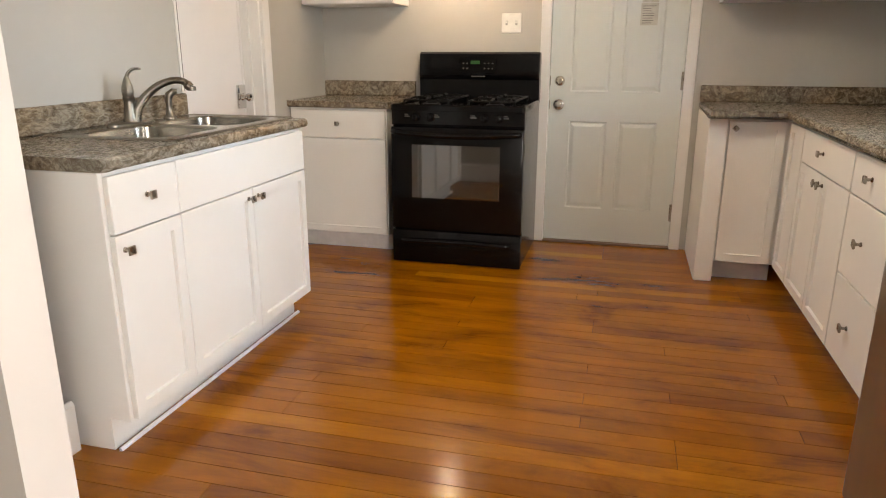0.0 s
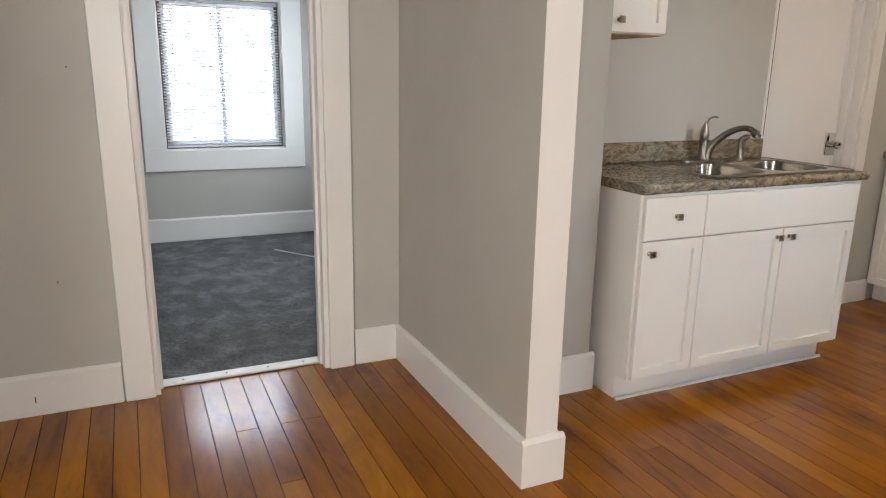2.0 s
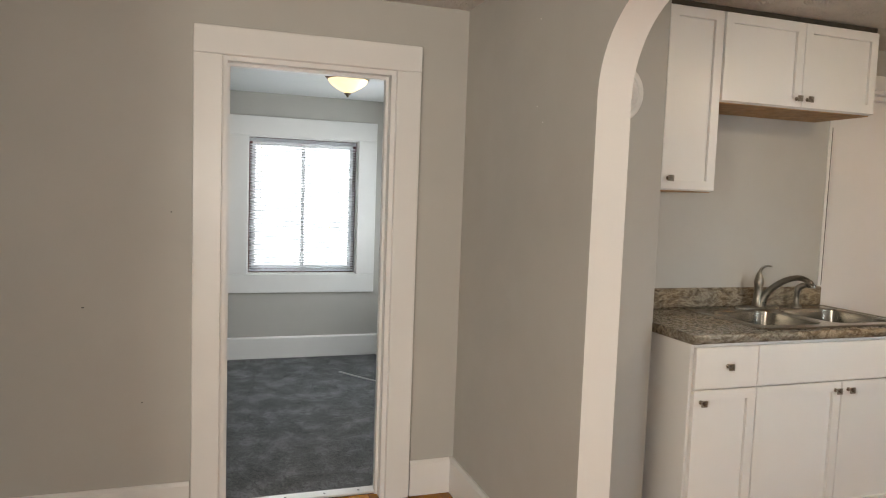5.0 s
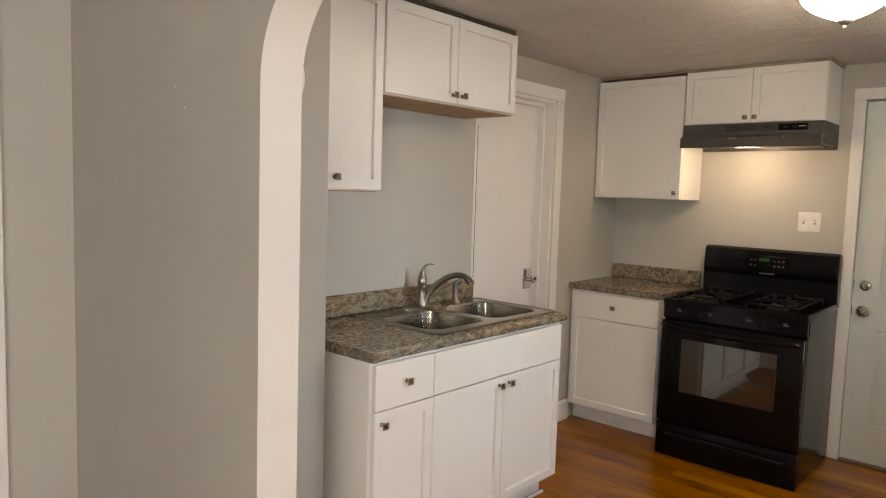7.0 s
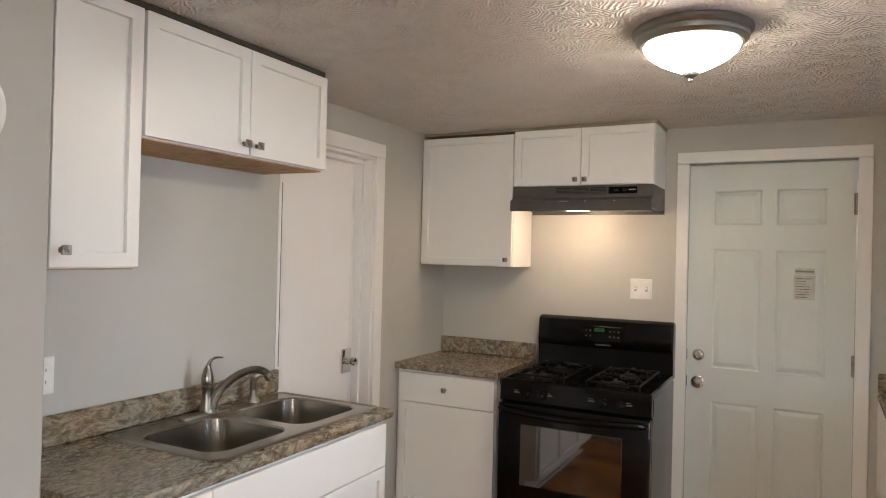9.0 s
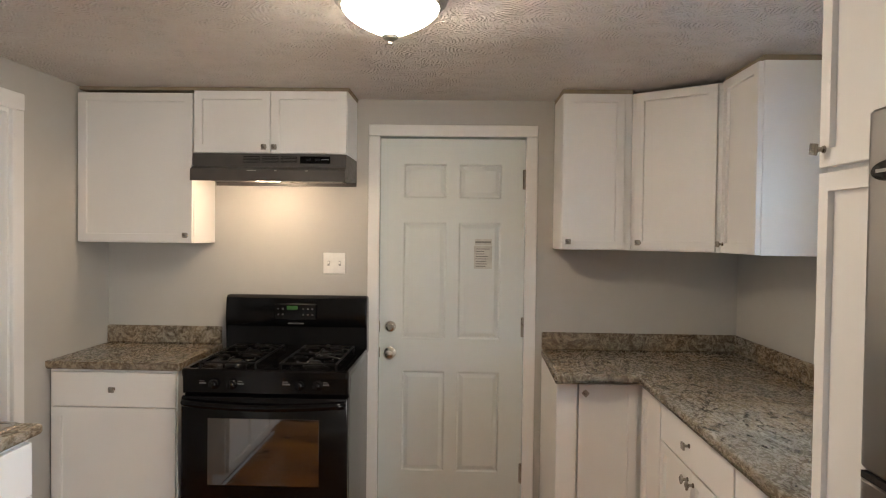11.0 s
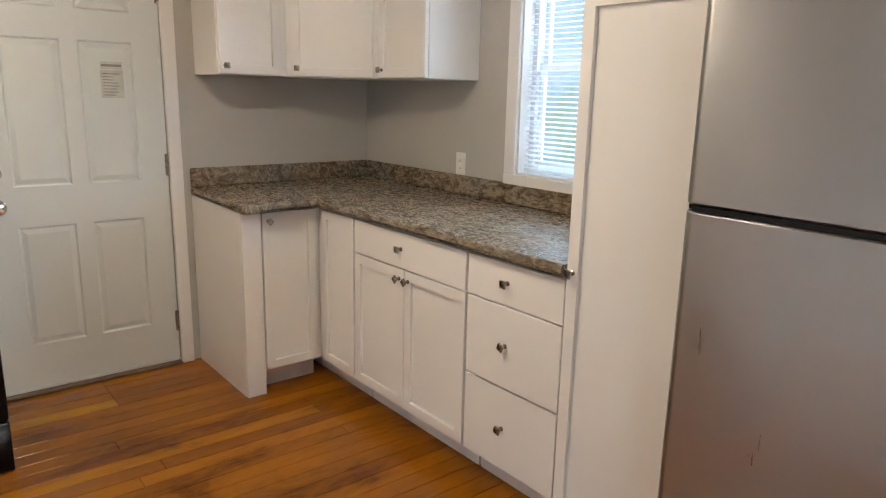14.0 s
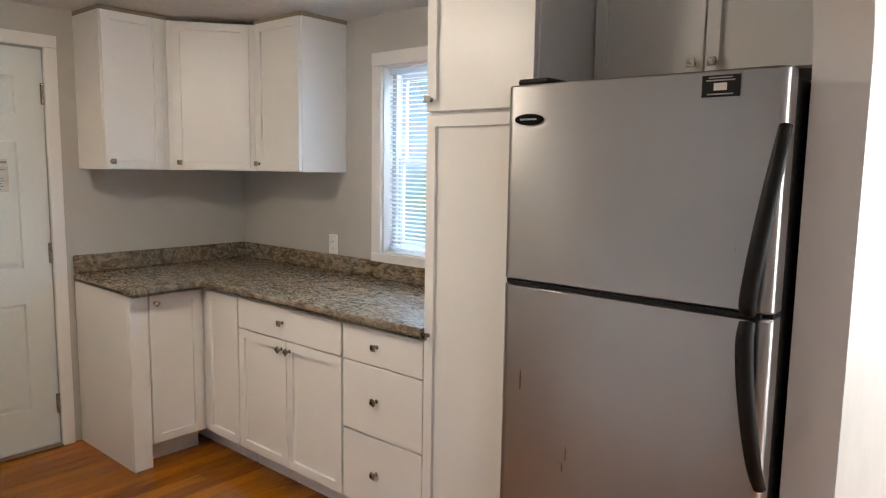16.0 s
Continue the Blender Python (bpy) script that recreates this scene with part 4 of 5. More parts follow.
def sink():
    s = thing("kitchen_sink", pose(0, 0, 0.9145), "double-bowl stainless steel drop-in sink", "sink")
    x0, x1, y0, y1 = -2.300, -1.775, 2.528, 3.392
    bowls = [(-2.205, 2.572, -1.838, 2.936), (-2.205, 2.982, -1.838, 3.348)]
    bm = bmesh.new()
    es = []
    out = [bm.verts.new((x, y, 0.004)) for x, y in rounded_rect(x0, y0, x1, y1, 0.03)]
    es += [bm.edges.new((out[i], out[(i + 1) % len(out)])) for i in range(len(out))]
    tops = []
    for b in bowls:
        v = [bm.verts.new((x, y, 0.004)) for x, y in rounded_rect(*b, 0.075, 7)]
        es += [bm.edges.new((v[i], v[(i + 1) % len(v)])) for i in range(len(v))]
        tops.append(v)
    bmesh.ops.triangle_fill(bm, edges=es, use_beauty=True)
    skirt = [bm.verts.new((x, y, 0.0005)) for x, y in rounded_rect(x0 - 0.004, y0 - 0.004, x1 + 0.004, y1 + 0.004, 0.034)]
    skin(bm, [skirt, out], True, False, False)
    part("rim", bm, M_SINK, s, "", False)
    for b in bowls:
        bm = bmesh.new()
        loops = []
        for z, i, r in ((0.004, 0.0, 0.075), (-0.002, 0.005, 0.072), (-0.10, 0.012, 0.07), (-0.150, 0.022, 0.07), (-0.170, 0.045, 0.06), (-0.176, 0.09, 0.045), (-0.178, 0.14, 0.02)):
            loops.append(ring(bm, [(x, y, z) for x, y in rounded_rect(b[0] + i, b[1] + i, b[2] - i, b[3] - i, r, 7)]))
        skin(bm, loops, True, False, True)
        bowl = part("bowl", bm, M_SINK, s, "", True)
        bm = bmesh.new()
        lathe(bm, [(0.042, -0.1765), (0.040, -0.1735), (0.030, -0.1745), (0.004, -0.1745)], 24, "z", ((b[0] + b[2]) / 2, (b[1] + b[3]) / 2, 0), False, True)
        part("drain", bm, M_CHROME, bowl, "", True)
    bm = bmesh.new()
    skin(bm, [ring(bm, [(x, y, z) for x, y in rounded_rect(x0 + i, y0 + i, x1 - i, y1 - i, 0.03)]) for i, z in ((0.0, 0.0042), (0.004, 0.0072), (0.010, 0.0072), (0.014, 0.0044))], True, False, False)
    part("rim_bead", bm, M_SINK, s, "", True)
    return s


sink()


def faucet():
    f = thing("faucet", pose(-2.252, 2.932, 0.9188), "brushed nickel single-lever kitchen faucet on the sink", "faucet")
    bm = bmesh.new()
    skin(bm, [ring(bm, [(x, y, z) for x, y in rounded_rect(-0.028 + i, -0.125 + i, 0.028 - i, 0.125 - i, 0.027 - i, 5)]) for i, z in ((0.0, 0.0), (0.001, 0.006), (0.008, 0.011))])
    part("base_plate", bm, M_NICKEL, f, "", True)
    bm = bmesh.new()
    lathe(bm, [(0.030, 0.008), (0.026, 0.02), (0.0215, 0.05), (0.0195, 0.085), (0.021, 0.098), (0.0225, 0.101), (0.0225, 0.105), (0.0205, 0.107), (0.0225, 0.116), (0.0235, 0.126), (0.0215, 0.142), (0.016, 0.160), (0.0105, 0.176), (0.006, 0.182)], 24, "z", (0, 0, 0), True, True)
    part("body", bm, M_NICKEL, f, "", True)
    bm = bmesh.new()
    p = smooth_path([(0.014, 0.010, 0.010), (0.022, 0.016, 0.055), (0.046, 0.034, 0.100), (0.092, 0.062, 0.145), (0.140, 0.088, 0.166), (0.178, 0.106, 0.162), (0.202, 0.116, 0.138)], 6)
    k = len(p) - 1
    tube(bm, p, [0.020 - 0.006 * min(1, i / k * 1.6) + (0.004 if i > k - 4 else 0) for i in range(k + 1)], 14)
    sp = part("spout", bm, M_NICKEL, f, "", True)
    bm = bmesh.new()
    lathe(bm, [(0.0165, 0.112), (0.0165, 0.128), (0.012, 0.130)], 16, "z", (0.206, 0.118, 0.014), True, True)
    part("aerator", bm, M_NICKEL, sp, "", True)
    bm = bmesh.new()
    p = smooth_path([(0, 0, 0.150), (0.001, 0.001, 0.176), (0.008, 0.006, 0.198), (0.024, 0.018, 0.212), (0.044, 0.034, 0.211)], 5)
    k = len(p) - 1
    tube(bm, p, [0.0085 * (1 - i / k) ** 1.5 + 0.0050 for i in range(k + 1)], 12, 0.75)
    part("lever", bm, M_NICKEL, f, "", True)
    return f


faucet()
_s = thing("side_sprayer", pose(-2.250, 3.175, 0.9188), "brushed nickel side sprayer standing on the sink rim", "sprayer")
_bm = bmesh.new()
lathe(_bm, [(0.026, 0.0), (0.025, 0.006), (0.017, 0.014), (0.014, 0.03), (0.0125, 0.05)], 20, "z", (0, 0, 0), True, True)
part("collar", _bm, M_NICKEL, _s, "", True)
_bm = bmesh.new()
tube(_bm, [(0, 0, 0.045), (0, 0, 0.075), (0.003, 0.003, 0.10), (0.018, 0.014, 0.113), (0.030, 0.024, 0.112)], [0.012, 0.015, 0.0165, 0.0155, 0.010], 14)
part("spray_head", _bm, M_NICKEL, _s, "", True)


# ---- stove ----


def stove():
    s = thing("gas_stove", pose(-1.265, 4.31, 0), "black freestanding gas range with four burners", "stove")
    W = 0.378
    part("body", boxes((-W, 0.03, 0.012, W, 0.62, 0.885), bev=0.004), M_BLACK, s)
    bm = bmesh.new()
    box(bm, -W, 0.005, 0.800, W, 0.06, 0.885, 0.006, 2)
    part("control_panel", bm, M_BLACK, s)
    bm = bmesh.new()
    # cooktop pan with raised rim
    skin(bm, [ring(bm, [(x, y, z) for x, y in rounded_rect(-W - 0.002 + i, -0.012 + i, W + 0.002 - i, 0.60 - i, 0.02)]) for i, z in ((0.0, 0.882), (0.0, 0.908), (0.006, 0.915), (0.022, 0.915), (0.036, 0.903))], True, True, True)
    part("cooktop", bm, M_BLACK, s, "", True)
    bm = bmesh.new()
    prof = [(0.600, 0.886), (0.575, 0.915), (0.590, 1.03), (0.566, 1.04), (0.560, 1.06), (0.572, 1.183), (0.590, 1.196), (0.640, 1.196), (0.660, 1.18), (0.660, 0.886)]
    skin(bm, [ring(bm, [(x, y, z) for y, z in prof]) for x in (-W, W)])
    es = [e for e in bm.edges if abs(e.verts[0].co.x - e.verts[1].co.x) < 1e-5]
    bmesh.ops.bevel(bm, geom=es, offset=0.010, segments=3, affect="EDGES", profile=0.5)
    bg = part("backguard", bm, M_BLACK, s, "", True)
    part("display_frame", boxes((-0.115, 0.5545, 1.068, 0.112, 0.566, 1.156), bev=0.004), M_BLACK, bg)
    part("display", boxes((-0.045, 0.552, 1.124, 0.012, 0.5548, 1.144)), M_GREEN, bg, "small green clock display")
    for i in range(2):
        for j in range(2):
            part("button", boxes((-0.096 + i * 0.024, 0.5525, 1.094 + j * 0.030, -0.087 + i * 0.024, 0.5546, 1.102 + j * 0.030)), M_HOOD, bg)
    for i in range(3):
        for j in range(2):
            part("button", boxes((0.038 + i * 0.024, 0.5525, 1.094 + j * 0.030, 0.047 + i * 0.024, 0.5546, 1.102 + j * 0.030)), M_HOOD, bg)
    part("badge", boxes((-0.040, 0.5555, 1.047, 0.045, 0.5605, 1.054)), M_MARK, bg, "plain pale maker's bar")
    # oven door
    bm = bmesh.new()
    box(bm, -W, -0.012, 0.205, W, 0.028, 0.792, 0.008, 2)
    door = part("oven_door", bm, M_BLACK, s, "", True)
    part("window_glass", boxes((-0.255, -0.0155, 0.392, 0.250, -0.0125, 0.695), bev=0.001), M_OVEN, door, "dark reflective oven window")
    bm = bmesh.new()
    tube(bm, smooth_path([(-0.355, -0.012, 0.765), (-0.345, -0.040, 0.766), (-0.18, -0.052, 0.757), (0, -0.056, 0.753), (0.18, -0.052, 0.757), (0.345, -0.040, 0.766), (0.355, -0.012, 0.765)], 5), 0.0125, 12, 1.25)
    part("handle", bm, M_BLACK, door, "", True)
    bm = bmesh.new()
    box(bm, -W, -0.010, 0.004, W, 0.028, 0.196, 0.006, 2)
    dr = part("drawer", bm, M_BLACK, s, "", True)
    bm = bmesh.new()
    tube(bm, smooth_path([(-0.30, -0.010, 0.135), (-0.285, -0.026, 0.135), (0, -0.034, 0.143), (0.285, -0.026, 0.135), (0.30, -0.010, 0.135)], 5), 0.010, 10, 1.3)
    part("handle", bm, M_BLACK, dr, "", True)
    for x in (-0.232, -0.151, 0.157, 0.238):
        bm = bmesh.new()
        lathe(bm, [(0.024, 0.006), (0.023, -0.004), (0.018, -0.008), (0.017, -0.026), (0.012, -0.029)], 20, "y", (x, 0, 0.846), True, True)
        box(bm, x - 0.004, -0.034, 0.830, x + 0.004, -0.02, 0.864, 0.002)
        part("knob", bm, M_BLACK, s, "", True)
    for x, w in ((-0.285, 0.030), (-0.112, 0.028), (0.095, 0.034), (0.276, 0.028)):
        part("mark", boxes((x - w / 2, 0.0035, 0.845, x + w / 2, 0.0052, 0.852), (x - w / 2, 0.0035, 0.857, x + w / 4, 0.0052, 0.861)), M_MARK, s)
    for gx in (-0.185, 0.185):
        for gy in (0.165, 0.425):
            bm = bmesh.new()
            lathe(bm, [(0.052, 0.903), (0.048, 0.912), (0.034, 0.914), (0.033, 0.924), (0.028, 0.927)], 24, "z", (gx, gy, 0), False, True)
            part("burner", bm, M_IRON, s, "", True)
        bm = bmesh.new()
        x0, x1, y0, y1 = gx - 0.128, gx + 0.128, 0.045, 0.545
        path = [(x0, y0, 0.935), (x1, y0, 0.935), (x1, y1, 0.935), (x0, y1, 0.935)]
        for a, b in zip(path, path[1:] + path[:1]):
            tube(bm, [a, b], 0.0048, 6)
        tube(bm, [(x0, 0.295, 0.937), (x1, 0.295, 0.937)], 0.0055, 6)
        for gy in (0.165, 0.425):
            for dx, dy in ((1, 0), (-1, 0), (0, 1), (0, -1)):
                a = (gx + dx * 0.128, gy + dy * 0.124, 0.936)
                tube(bm, smooth_path([a, (gx + dx * 0.085, gy + dy * 0.085, 0.946), (gx + dx * 0.030, gy + dy * 0.030, 0.944)], 3), 0.0055, 6)
            for a in range(4):
                t = radians(45 + 90 * a)
                tube(bm, smooth_path([(gx + 0.09 * math.cos(t), gy + 0.09 * math.sin(t), 0.936), (gx + 0.105 * math.cos(t + 0.4), gy + 0.105 * math.sin(t + 0.4), 0.935), (gx + 0.09 * math.cos(t + 0.8), gy + 0.09 * math.sin(t + 0.8), 0.936)], 3), 0.0045, 6)
        for a in path:
            tube(bm, [a, (a[0], a[1], 0.905)], 0.006, 6)
        part("grate", bm, M_IRON, s, "black cast-iron burner grate", True)
    for x in (-0.34, 0.34):
        for y in (0.08, 0.58):
            part("foot", boxes((x - 0.02, y - 0.02, 0.0, x + 0.02, y + 0.02, 0.0125)), M_BLACKM, s)
    return s


stove()


# ---- range hood ----


def range_hood():
    h = thing("range_hood", pose(-1.352, BX, 1.785), "dark grey under-cabinet range hood with its lamp lit", "range hood")
    W = 0.385
    bm = bmesh.new()
    prof = [(-0.002, 0.139), (-0.335, 0.139), (-0.338, 0.075), (-0.375, 0.058), (-0.378, 0.0), (-0.368, 0.0), (-0.365, 0.02), (-0.012, 0.02), (-0.010, 0.0), (-0.002, 0.0)]
    skin(bm, [ring(bm, [(x, y, z) for y, z in prof]) for x in (-W, W)])
    part("shell", bm, M_HOOD, h)
    for i in range(3):
        x = -0.13 + i * 0.094
        v = part("vent", boxes((x, -0.3395, 0.094, x + 0.082, -0.336, 0.126)), M_BLACKM, h)
        for j in range(4):
            part("slat", boxes((x + 0.002, -0.3425, 0.097 + j * 0.007, x + 0.080, -0.339, 0.100 + j * 0.007)), M_HOOD, v)
    p = part("switch_plate", boxes((0.155, -0.340, 0.092, 0.305, -0.336, 0.128), bev=0.001), M_BLACK, h)
    for x in (0.185, 0.23):
        part("rocker", boxes((x, -0.345, 0.104, x + 0.022, -0.340, 0.116), bev=0.001), M_BLACKM, p)
    part("mark", boxes((0.262, -0.342, 0.110, 0.298, -0.3402, 0.114)), M_PRINT, p)
    for x, w in ((-0.10, 0.045), (0.035, 0.012), (0.19, 0.012)):
        part("mark", boxes((x, -0.3795, 0.050, x + w, -0.3765, 0.0535)), M_PRINT, h)
    part("lens", boxes((-0.10, -0.30, 0.008, 0.02, -0.20, 0.019), bev=0.002), M_HOODLENS, h, "lit clear lamp lens")
    part("filter", boxes((0.06, -0.33, 0.012, 0.34, -0.04, 0.0195)), M_SINK, h, "metal grease filter")
    return h


range_hood()


# ---- refrigerator ----


def fridge():
    f = thing("refrigerator", pose(0.25, 1.991, 0), "stainless top-freezer refrigerator with black curved handles", "refrigerator")
    W = 0.379
    part("body", boxes((0.075, -W + 0.004, 0.03, 0.82, W - 0.004, 1.722), bev=0.006), M_BLACKM, f, "black textured cabinet")
    part("toe_grille", boxes((0.05, -W + 0.02, 0.012, 0.075, W - 0.02, 0.075)), M_BLACKM, f)

    def door(name, z0, z1):
        bm = bmesh.new()
        k = 10
        prof = []
        for i in range(k + 1):
            a = radians(90 * i / k)
            prof.append((0.030 - 0.030 * math.sin(a), -W + 0.030 - 0.030 * math.cos(a)))
        prof += [(-0.003, 0.0)]
        for i in range(k + 1):
            a = radians(90 * i / k)
            prof.append((0.030 - 0.030 * math.cos(a), W - 0.030 + 0.030 * math.sin(a)))
        prof = [(0.070, -W)] + prof + [(0.070, W)]
        skin(bm, [ring(bm, [(x + dx, y * s, z) for x, y in prof]) for z, dx, s in ((z0, 0.004, 0.994), (z0 + 0.005, 0, 1), (z1 - 0.005, 0, 1), (z1, 0.004, 0.994))])
        return part(name, bm, M_FRIDGE, f, "brushed stainless door", True)

    top = door("freezer_door", 1.177, 1.738)
    low = door("fridge_door", 0.085, 1.1635)
    # added black strip for the dark gap, hides the lower door's bright top edge
    part("gap_shade_strip", boxes((-0.0025, -W + 0.026, 1.1645, 0.062, W - 0.026, 1.1755), (0.022, -W + 0.004, 1.1645, 0.062, -W + 0.026, 1.1755), (0.022, W - 0.026, 1.1645, 0.062, W - 0.004, 1.1755)), M_BLACKM, f)
    part("gasket", boxes((0.06, -W + 0.008, 0.10, 0.076, W - 0.008, 1.73)), M_BLACKM, f)
    for d, pts in ((top, [(0.004, -0.377, 1.606), (-0.026, -0.376, 1.545), (-0.046, -0.364, 1.43), (-0.055, -0.350, 1.31), (-0.054, -0.339, 1.215), (-0.036, -0.336, 1.184)]),
                   (low, [(-0.036, -0.336, 1.160), (-0.054, -0.338, 1.12), (-0.055, -0.345, 1.03), (-0.048, -0.358, 0.92), (-0.032, -0.372, 0.82), (0.004, -0.377, 0.762)])):
        bm = bmesh.new()
        p = smooth_path(pts, 6)
        k = len(p) - 1
        tube(bm, p, [0.012 + 0.008 * math.sin(math.pi * min(1, max(0.12, (i / k if d is low else 1 - i / k) * -0.62 + 0.72))) for i in range(k + 1)], 12, 0.8)
        part("handle", bm, M_BLACKM, d, "black moulded curved handle", True)
    bm = bmesh.new()
    skin(bm, [ring(bm, [(x, 0.295 + 0.047 * math.cos(t) * s, 1.640 + 0.016 * math.sin(t) * s) for t in [2 * math.pi * i / 28 for i in range(28)]]) for x, s in ((0.0, 1.0), (-0.006, 1.0), (-0.008, 0.9))])
    bd = part("badge", bm, M_BLACK, top, "black oval maker's badge", True)
    part("badge_mark", boxes((-0.0105, 0.268, 1.6375, -0.0085, 0.322, 1.6425)), M_PRINT, bd)
    st = part("sticker", boxes((-0.005, -0.276, 1.675, -0.0025, -0.189, 1.725)), M_BLACKM, top, "small black service sticker")
    part("sticker_mark", boxes((-0.0062, -0.247, 1.690, -0.0052, -0.217, 1.707)), M_WHITEP, st)
    for z, w in ((1.718, 0.055), (1.7115, 0.066), (1.680, 0.060)):
        part("sticker_bar", boxes((-0.0062, -0.232 - w / 2, z, -0.0052, -0.232 + w / 2, z + 0.003)), M_PRINT, st)
    part("hinge_cover", boxes((0.02, 0.25, 1.739, 0.16, 0.355, 1.757), bev=0.006), M_BLACKM, f, "black plastic hinge cover")
    for y in (-0.3, 0.3):
        part("foot", boxes((0.1, y - 0.02, 0.0, 0.14, y + 0.02, 0.031)), M_BLACKM, f)
        part("foot", boxes((0.74, y - 0.02, 0.0, 0.78, y + 0.02, 0.031)), M_BLACKM, f)
    return f


fridge()


# ---- ceiling lamps, flue cover, wall plates ----


def ceiling_lamp(x, y, zc, r, glassm, label, finish):
    c = thing("ceiling_lamp", pose(x, y, zc), label, "ceiling light", "flush ceiling lights")
    bm = bmesh.new()
    lathe(bm, [(r * 0.97, -0.001), (r, -0.006), (r, -0.014), (r * 0.97, -0.021), (r * 0.93, -0.024), (r * 0.935, -0.030), (r * 0.92, -0.040), (r * 0.87, -0.047), (r * 0.855, -0.053), (r * 0.80, -0.055)], 48, "z", (0, 0, 0), True, False)
    part("pan", bm, finish, c, "stepped metal pan", True)
    bm = bmesh.new()
    prof = [(r * 0.785 * (1 - (i / 12) ** 1.85) + 0.003, -0.050 - 0.094 * i / 12) for i in range(13)]
    lathe(bm, prof, 48, "z", (0, 0, 0), True, True)
    part("shade", bm, glassm, c, "lit frosted glass bowl", True)
    bm = bmesh.new()
    lathe(bm, [(0.024, -0.138), (0.022, -0.146), (0.012, -0.151), (0.007, -0.157), (0.008, -0.161), (0.003, -0.165)], 16, "z", (0, 0, 0), True, True)
    part("finial", bm, finish, c, "", True)
    return c


ceiling_lamp(-0.606, 3.31, ZC, 0.182, M_SHADE, "flush nickel ceiling lamp with a lit frosted glass bowl", M_PAN)
ceiling_lamp(-4.05, 1.198, 2.195, 0.160, M_SHADE2, "flush bronze ceiling lamp with a lit amber glass bowl", plain("aged_bronze", (0.20, 0.15, 0.11), 0.4, 0.8))

_f = thing("flue_cover", pose(-1.949, 1.882, 1.848), "round white ringed vent cover on the chimney chase", "vent cover")
for _r0, _r1, _h in ((0.092, 0.117, 0.010), (0.064, 0.093, 0.018), (0.042, 0.063, 0.024), (0.022, 0.041, 0.029), (0.0, 0.021, 0.032)):
    _bm = bmesh.new()
    _w = _r1 - _r0
    lathe(_bm, [(_r1, 0.001), (_r1 - _w * 0.15, _h * 0.75), (_r1 - _w * 0.45, _h), (_r0 + _w * 0.25, _h * 0.8), (max(_r0, 0.001), _h * 0.35)], 40, "x", (0, 0, 0), True, True)
    part("ring", _bm, M_WHITEP, _f, "", True)
for _a in (60, 240, 300, 120):
    _bm = bmesh.new()
    lathe(_bm, [(0.004, 0.010), (0.004, 0.0165), (0.002, 0.0175)], 10, "x", (0, 0.088 * math.cos(radians(_a)), 0.088 * math.sin(radians(_a))), True, True)
    part("screw", _bm, M_NICKEL, _f)


def plate(name, m, w, h, label, cat, kind):
    p = thing(name, m, label, cat)
    part("cover_plate", boxes((-w / 2, -0.006, -h / 2, w / 2, 0, h / 2), bev=0.003), M_WHITEP, p)
    if kind == "switch":
        for x in (-w / 4, w / 4):
            part("slot", boxes((x - 0.006, -0.0068, -0.013, x + 0.006, -0.0055, 0.013)), M_PRINT, p)
            part("toggle", boxes((x - 0.004, -0.017, -0.002, x + 0.004, -0.0065, 0.010), bev=0.001), M_WHITEP, p)
    else:
        part("receptacle", boxes((-0.017, -0.0082, -0.035, 0.017, -0.0055, 0.035), bev=0.001), M_WHITEP, p)
        for z in (-0.02, 0.018):
            for x in (-0.006, 0.006):
                part("slot", boxes((x - 0.001, -0.0088, z - 0.005, x + 0.001, -0.008, z + 0.005)), M_SLOT, p)
    return p


plate("light_switch", pose(-1.085, BX, 1.367), 0.122, 0.116, "white double toggle switch on the wall above the stove", "switch", "switch")
plate("outlet", pose(SX, 2.352, 1.135, 0, 0, 90), 0.072, 0.116, "white wall outlet beside the sink", "outlet", "outlet")
plate("outlet", pose(RX, 4.133, 1.062, 0, 0, -90), 0.072, 0.116, "white wall outlet above the long counter", "outlet", "outlet")
_c = thing("white_cord", pose(0, 0, 0), "thin white cord lying on the bedroom carpet", "cord")
_bm = bmesh.new()
tube(_bm, smooth_path([(-4.82, 1.326, 0.013), (-4.70, 1.40, 0.015), (-4.60, 1.475, 0.013), (-4.47, 1.562, 0.015), (-4.36, 1.60, 0.013)], 4), 0.004, 6)
part("strand", _bm, M_WHITEP, _c, "", True)
for _y0, _z0, _l in ((-0.12, 0.92, 0.010), (0.10, 0.52, 0.007), (0.21, 1.31, 0.006)):
    structure("wall_scuff", boxes((DX, _y0, _z0, DX + 0.0012, _y0 + _l, _z0 + 0.004)), M_SLOT, "small dark scuff on the grey wall")
structure("baseboard_scuff", boxes((DX + 0.019, -0.02, 0.055, DX + 0.0212, -0.016, 0.080)), M_SLOT, "dark scratch on the white baseboard")
_bm = bmesh.new()
skin(_bm, [ring(_bm, [(-1.812 + 0.010 * math.cos(radians(a)), y, 0.0005 + 0.010 * math.sin(radians(a))) for a in (0, 30, 60, 90)] + [(-1.8135, y, 0.0105), (-1.8135, y, 0.0005)]) for y in (2.152, 3.383)])
structure("shoe_moulding", _bm, M_TRIM, "white quarter-round along the sink cabinet toe")
# nail heads and small scuffs left in the arch wall
_n = thing("wall_nails", pose(-1.834, P0, 1.75), "few small white nail heads in the grey wall", "nail")
for _x, _z in ((0.0, 0.0), (0.05, -0.06), (0.0, 0.31)):
    _bm = bmesh.new()
    lathe(_bm, [(0.0022, 0.0), (0.0022, -0.002), (0.001, -0.003)], 8, "y", (_x, 0, _z), True, True)
    part("nail", _bm, M_WHITEP, _n)

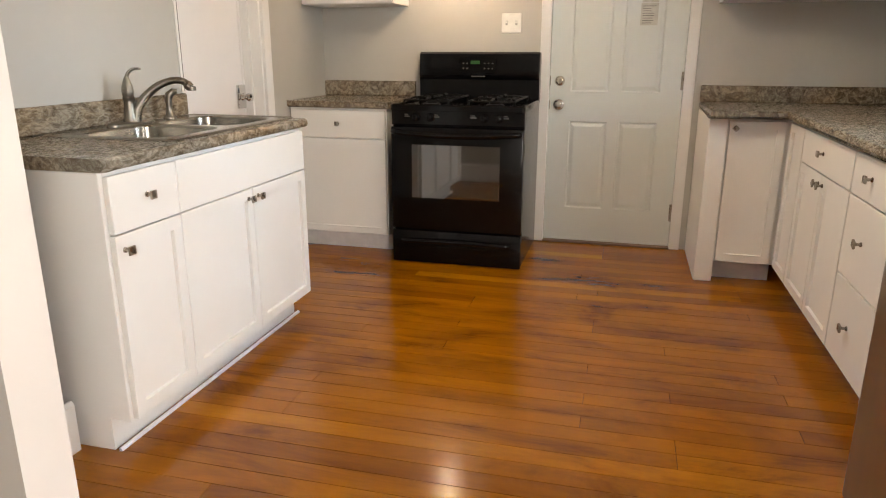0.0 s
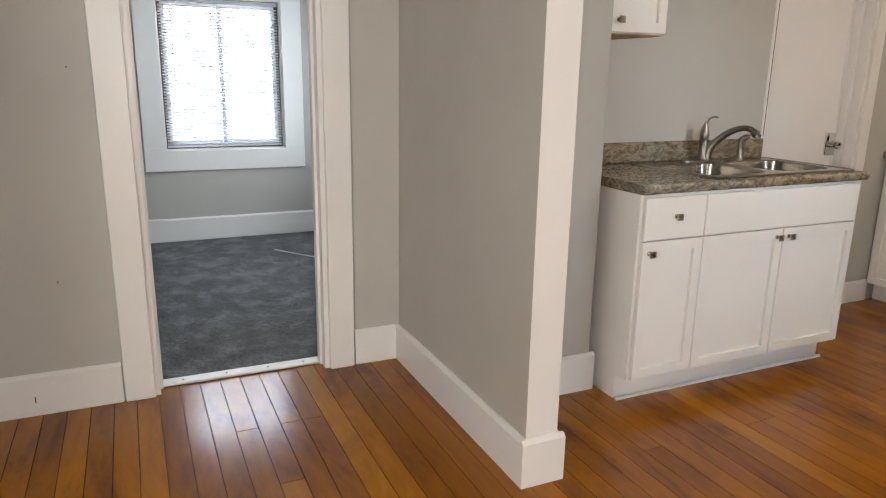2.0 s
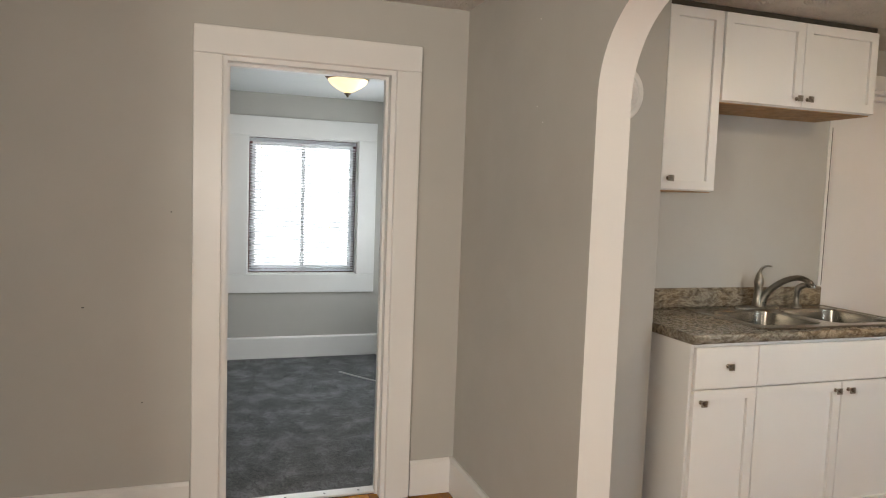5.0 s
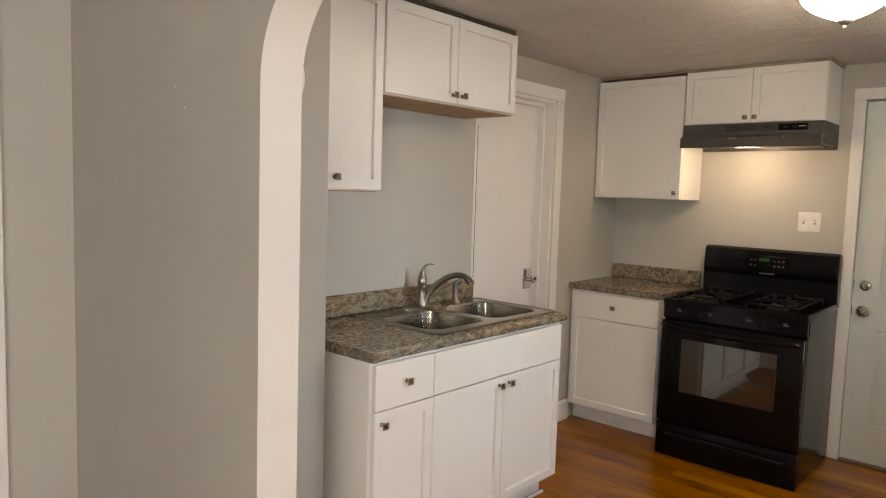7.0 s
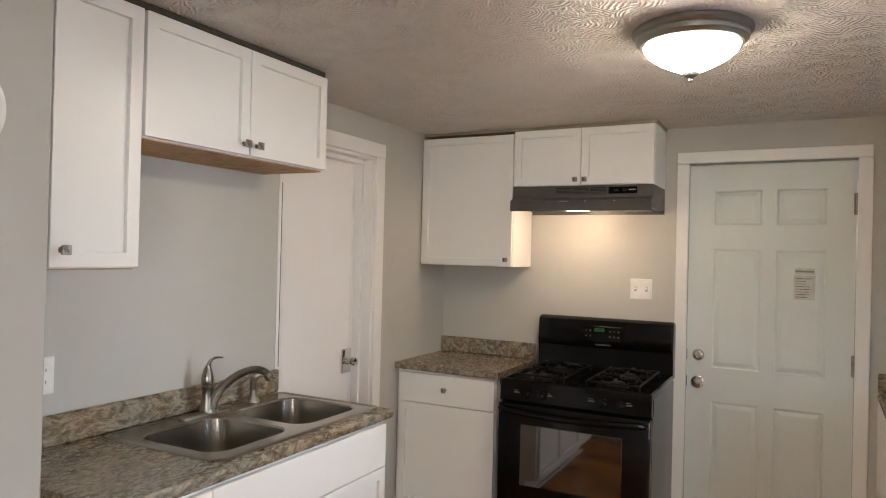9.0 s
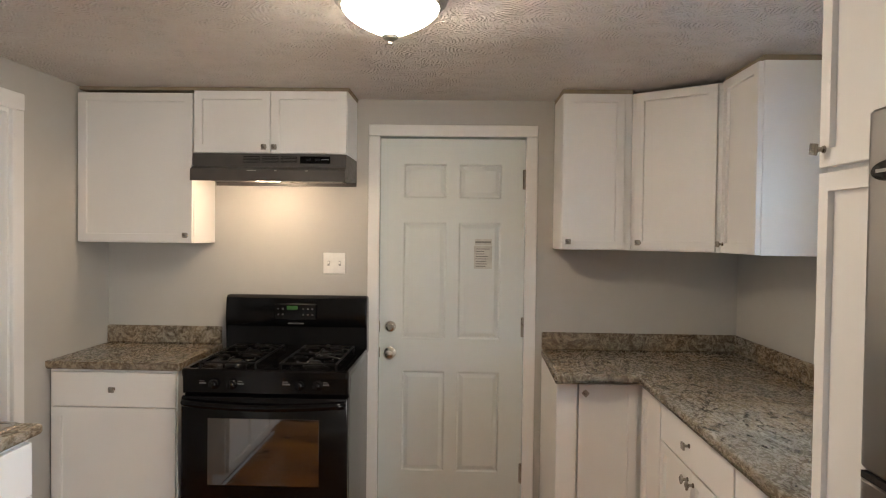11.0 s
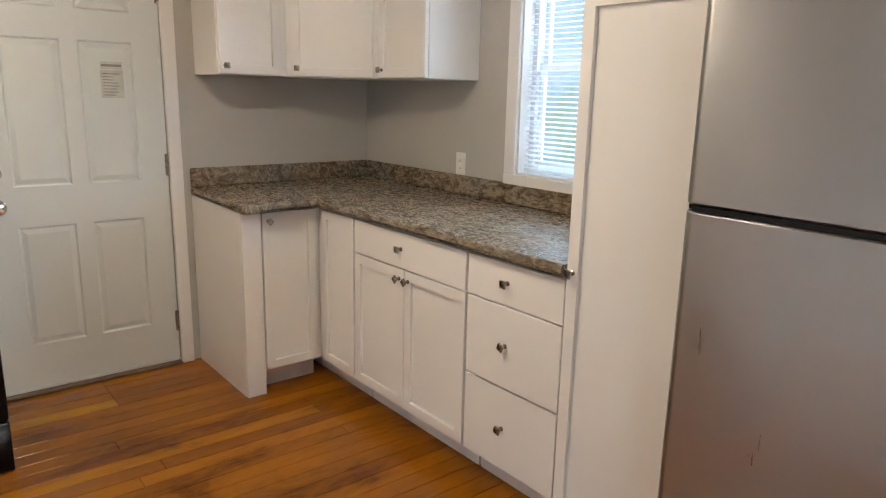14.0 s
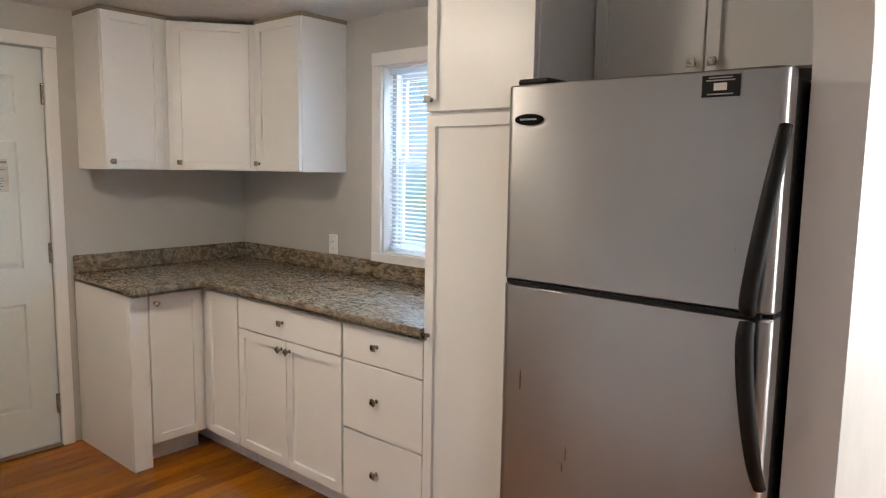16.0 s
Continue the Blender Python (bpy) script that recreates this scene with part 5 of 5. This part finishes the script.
# ---- wood floor ----
FLOOR = structure("floor", boxes((DX - 0.06, -0.335, -0.08, 2.42, BX + 0.1, -0.018)), M_JOINT, "glossy orange-brown wooden strip floor")
_rng = random.Random(5)
BWID = 0.083
_meshes = {}


def board_mesh(length):
    if length not in _meshes:
        bm = box(bmesh.new(), 0.0008, -BWID / 2 + 0.0012, -0.018, length - 0.0008, BWID / 2 - 0.0012, 0.0)
        es = [e for e in bm.edges if all(v.co.z > -0.001 for v in e.verts)]
        bmesh.ops.bevel(bm, geom=es, offset=0.0003, segments=1, affect="EDGES")
        me = bpy.data.meshes.new("board")
        bm.to_mesh(me)
        bm.free()
        me.materials.append(M_FLOOR)
        _meshes[length] = me
    return _meshes[length]


_y = -0.33 + BWID / 2
_row = 0
while _y < BX + 0.04:
    _x = DX - 0.06
    _end = 2.4 if _y < P1 else RX
    if _y > P1:
        _x = SX
    _first = True
    while _x < _end - 0.02:
        L = _rng.choice([0.9, 1.3, 1.7, 2.2, 2.8]) if not _first else _rng.choice([0.5, 0.9, 1.3, 1.9, 2.6])
        _first = False
        L = min(L, round(_end - _x, 2))
        if _end - _x - L < 0.3:
            L = round(_end - _x, 2)
        b = new("floor_board", board_mesh(L))
        b.parent = FLOOR
        b.location = (_x, _y, _rng.uniform(-0.0002, 0.0002))
        _x += L
    _y += BWID
    _row += 1

HALL = structure("floor_hall", boxes((DX - 0.03, -2.6, -0.08, 2.3, -0.335, -0.012)), plain("tile_grout", (0.22, 0.19, 0.16), 0.8), "cream tiled hall floor")
_me = None
for i in range(8):
    for j in range(7):
        if _me is None:
            t0 = part("tile", boxes((0.002, 0.002, -0.012, 0.328, 0.328, 0.002), bev=0.003), M_TILE, HALL)
            _me = t0.data
        else:
            t0 = new("tile", _me)
            t0.parent = HALL
        t0.location = (DX - 0.03 + i * 0.33, -0.35 - 0.33 * (j + 1), 0)
structure("floor_transition", boxes((DX, -0.352, -0.01, -1.85, -0.322, 0.010), bev=0.004), M_STRIP, "dark wooden transition strip between tile and boards")
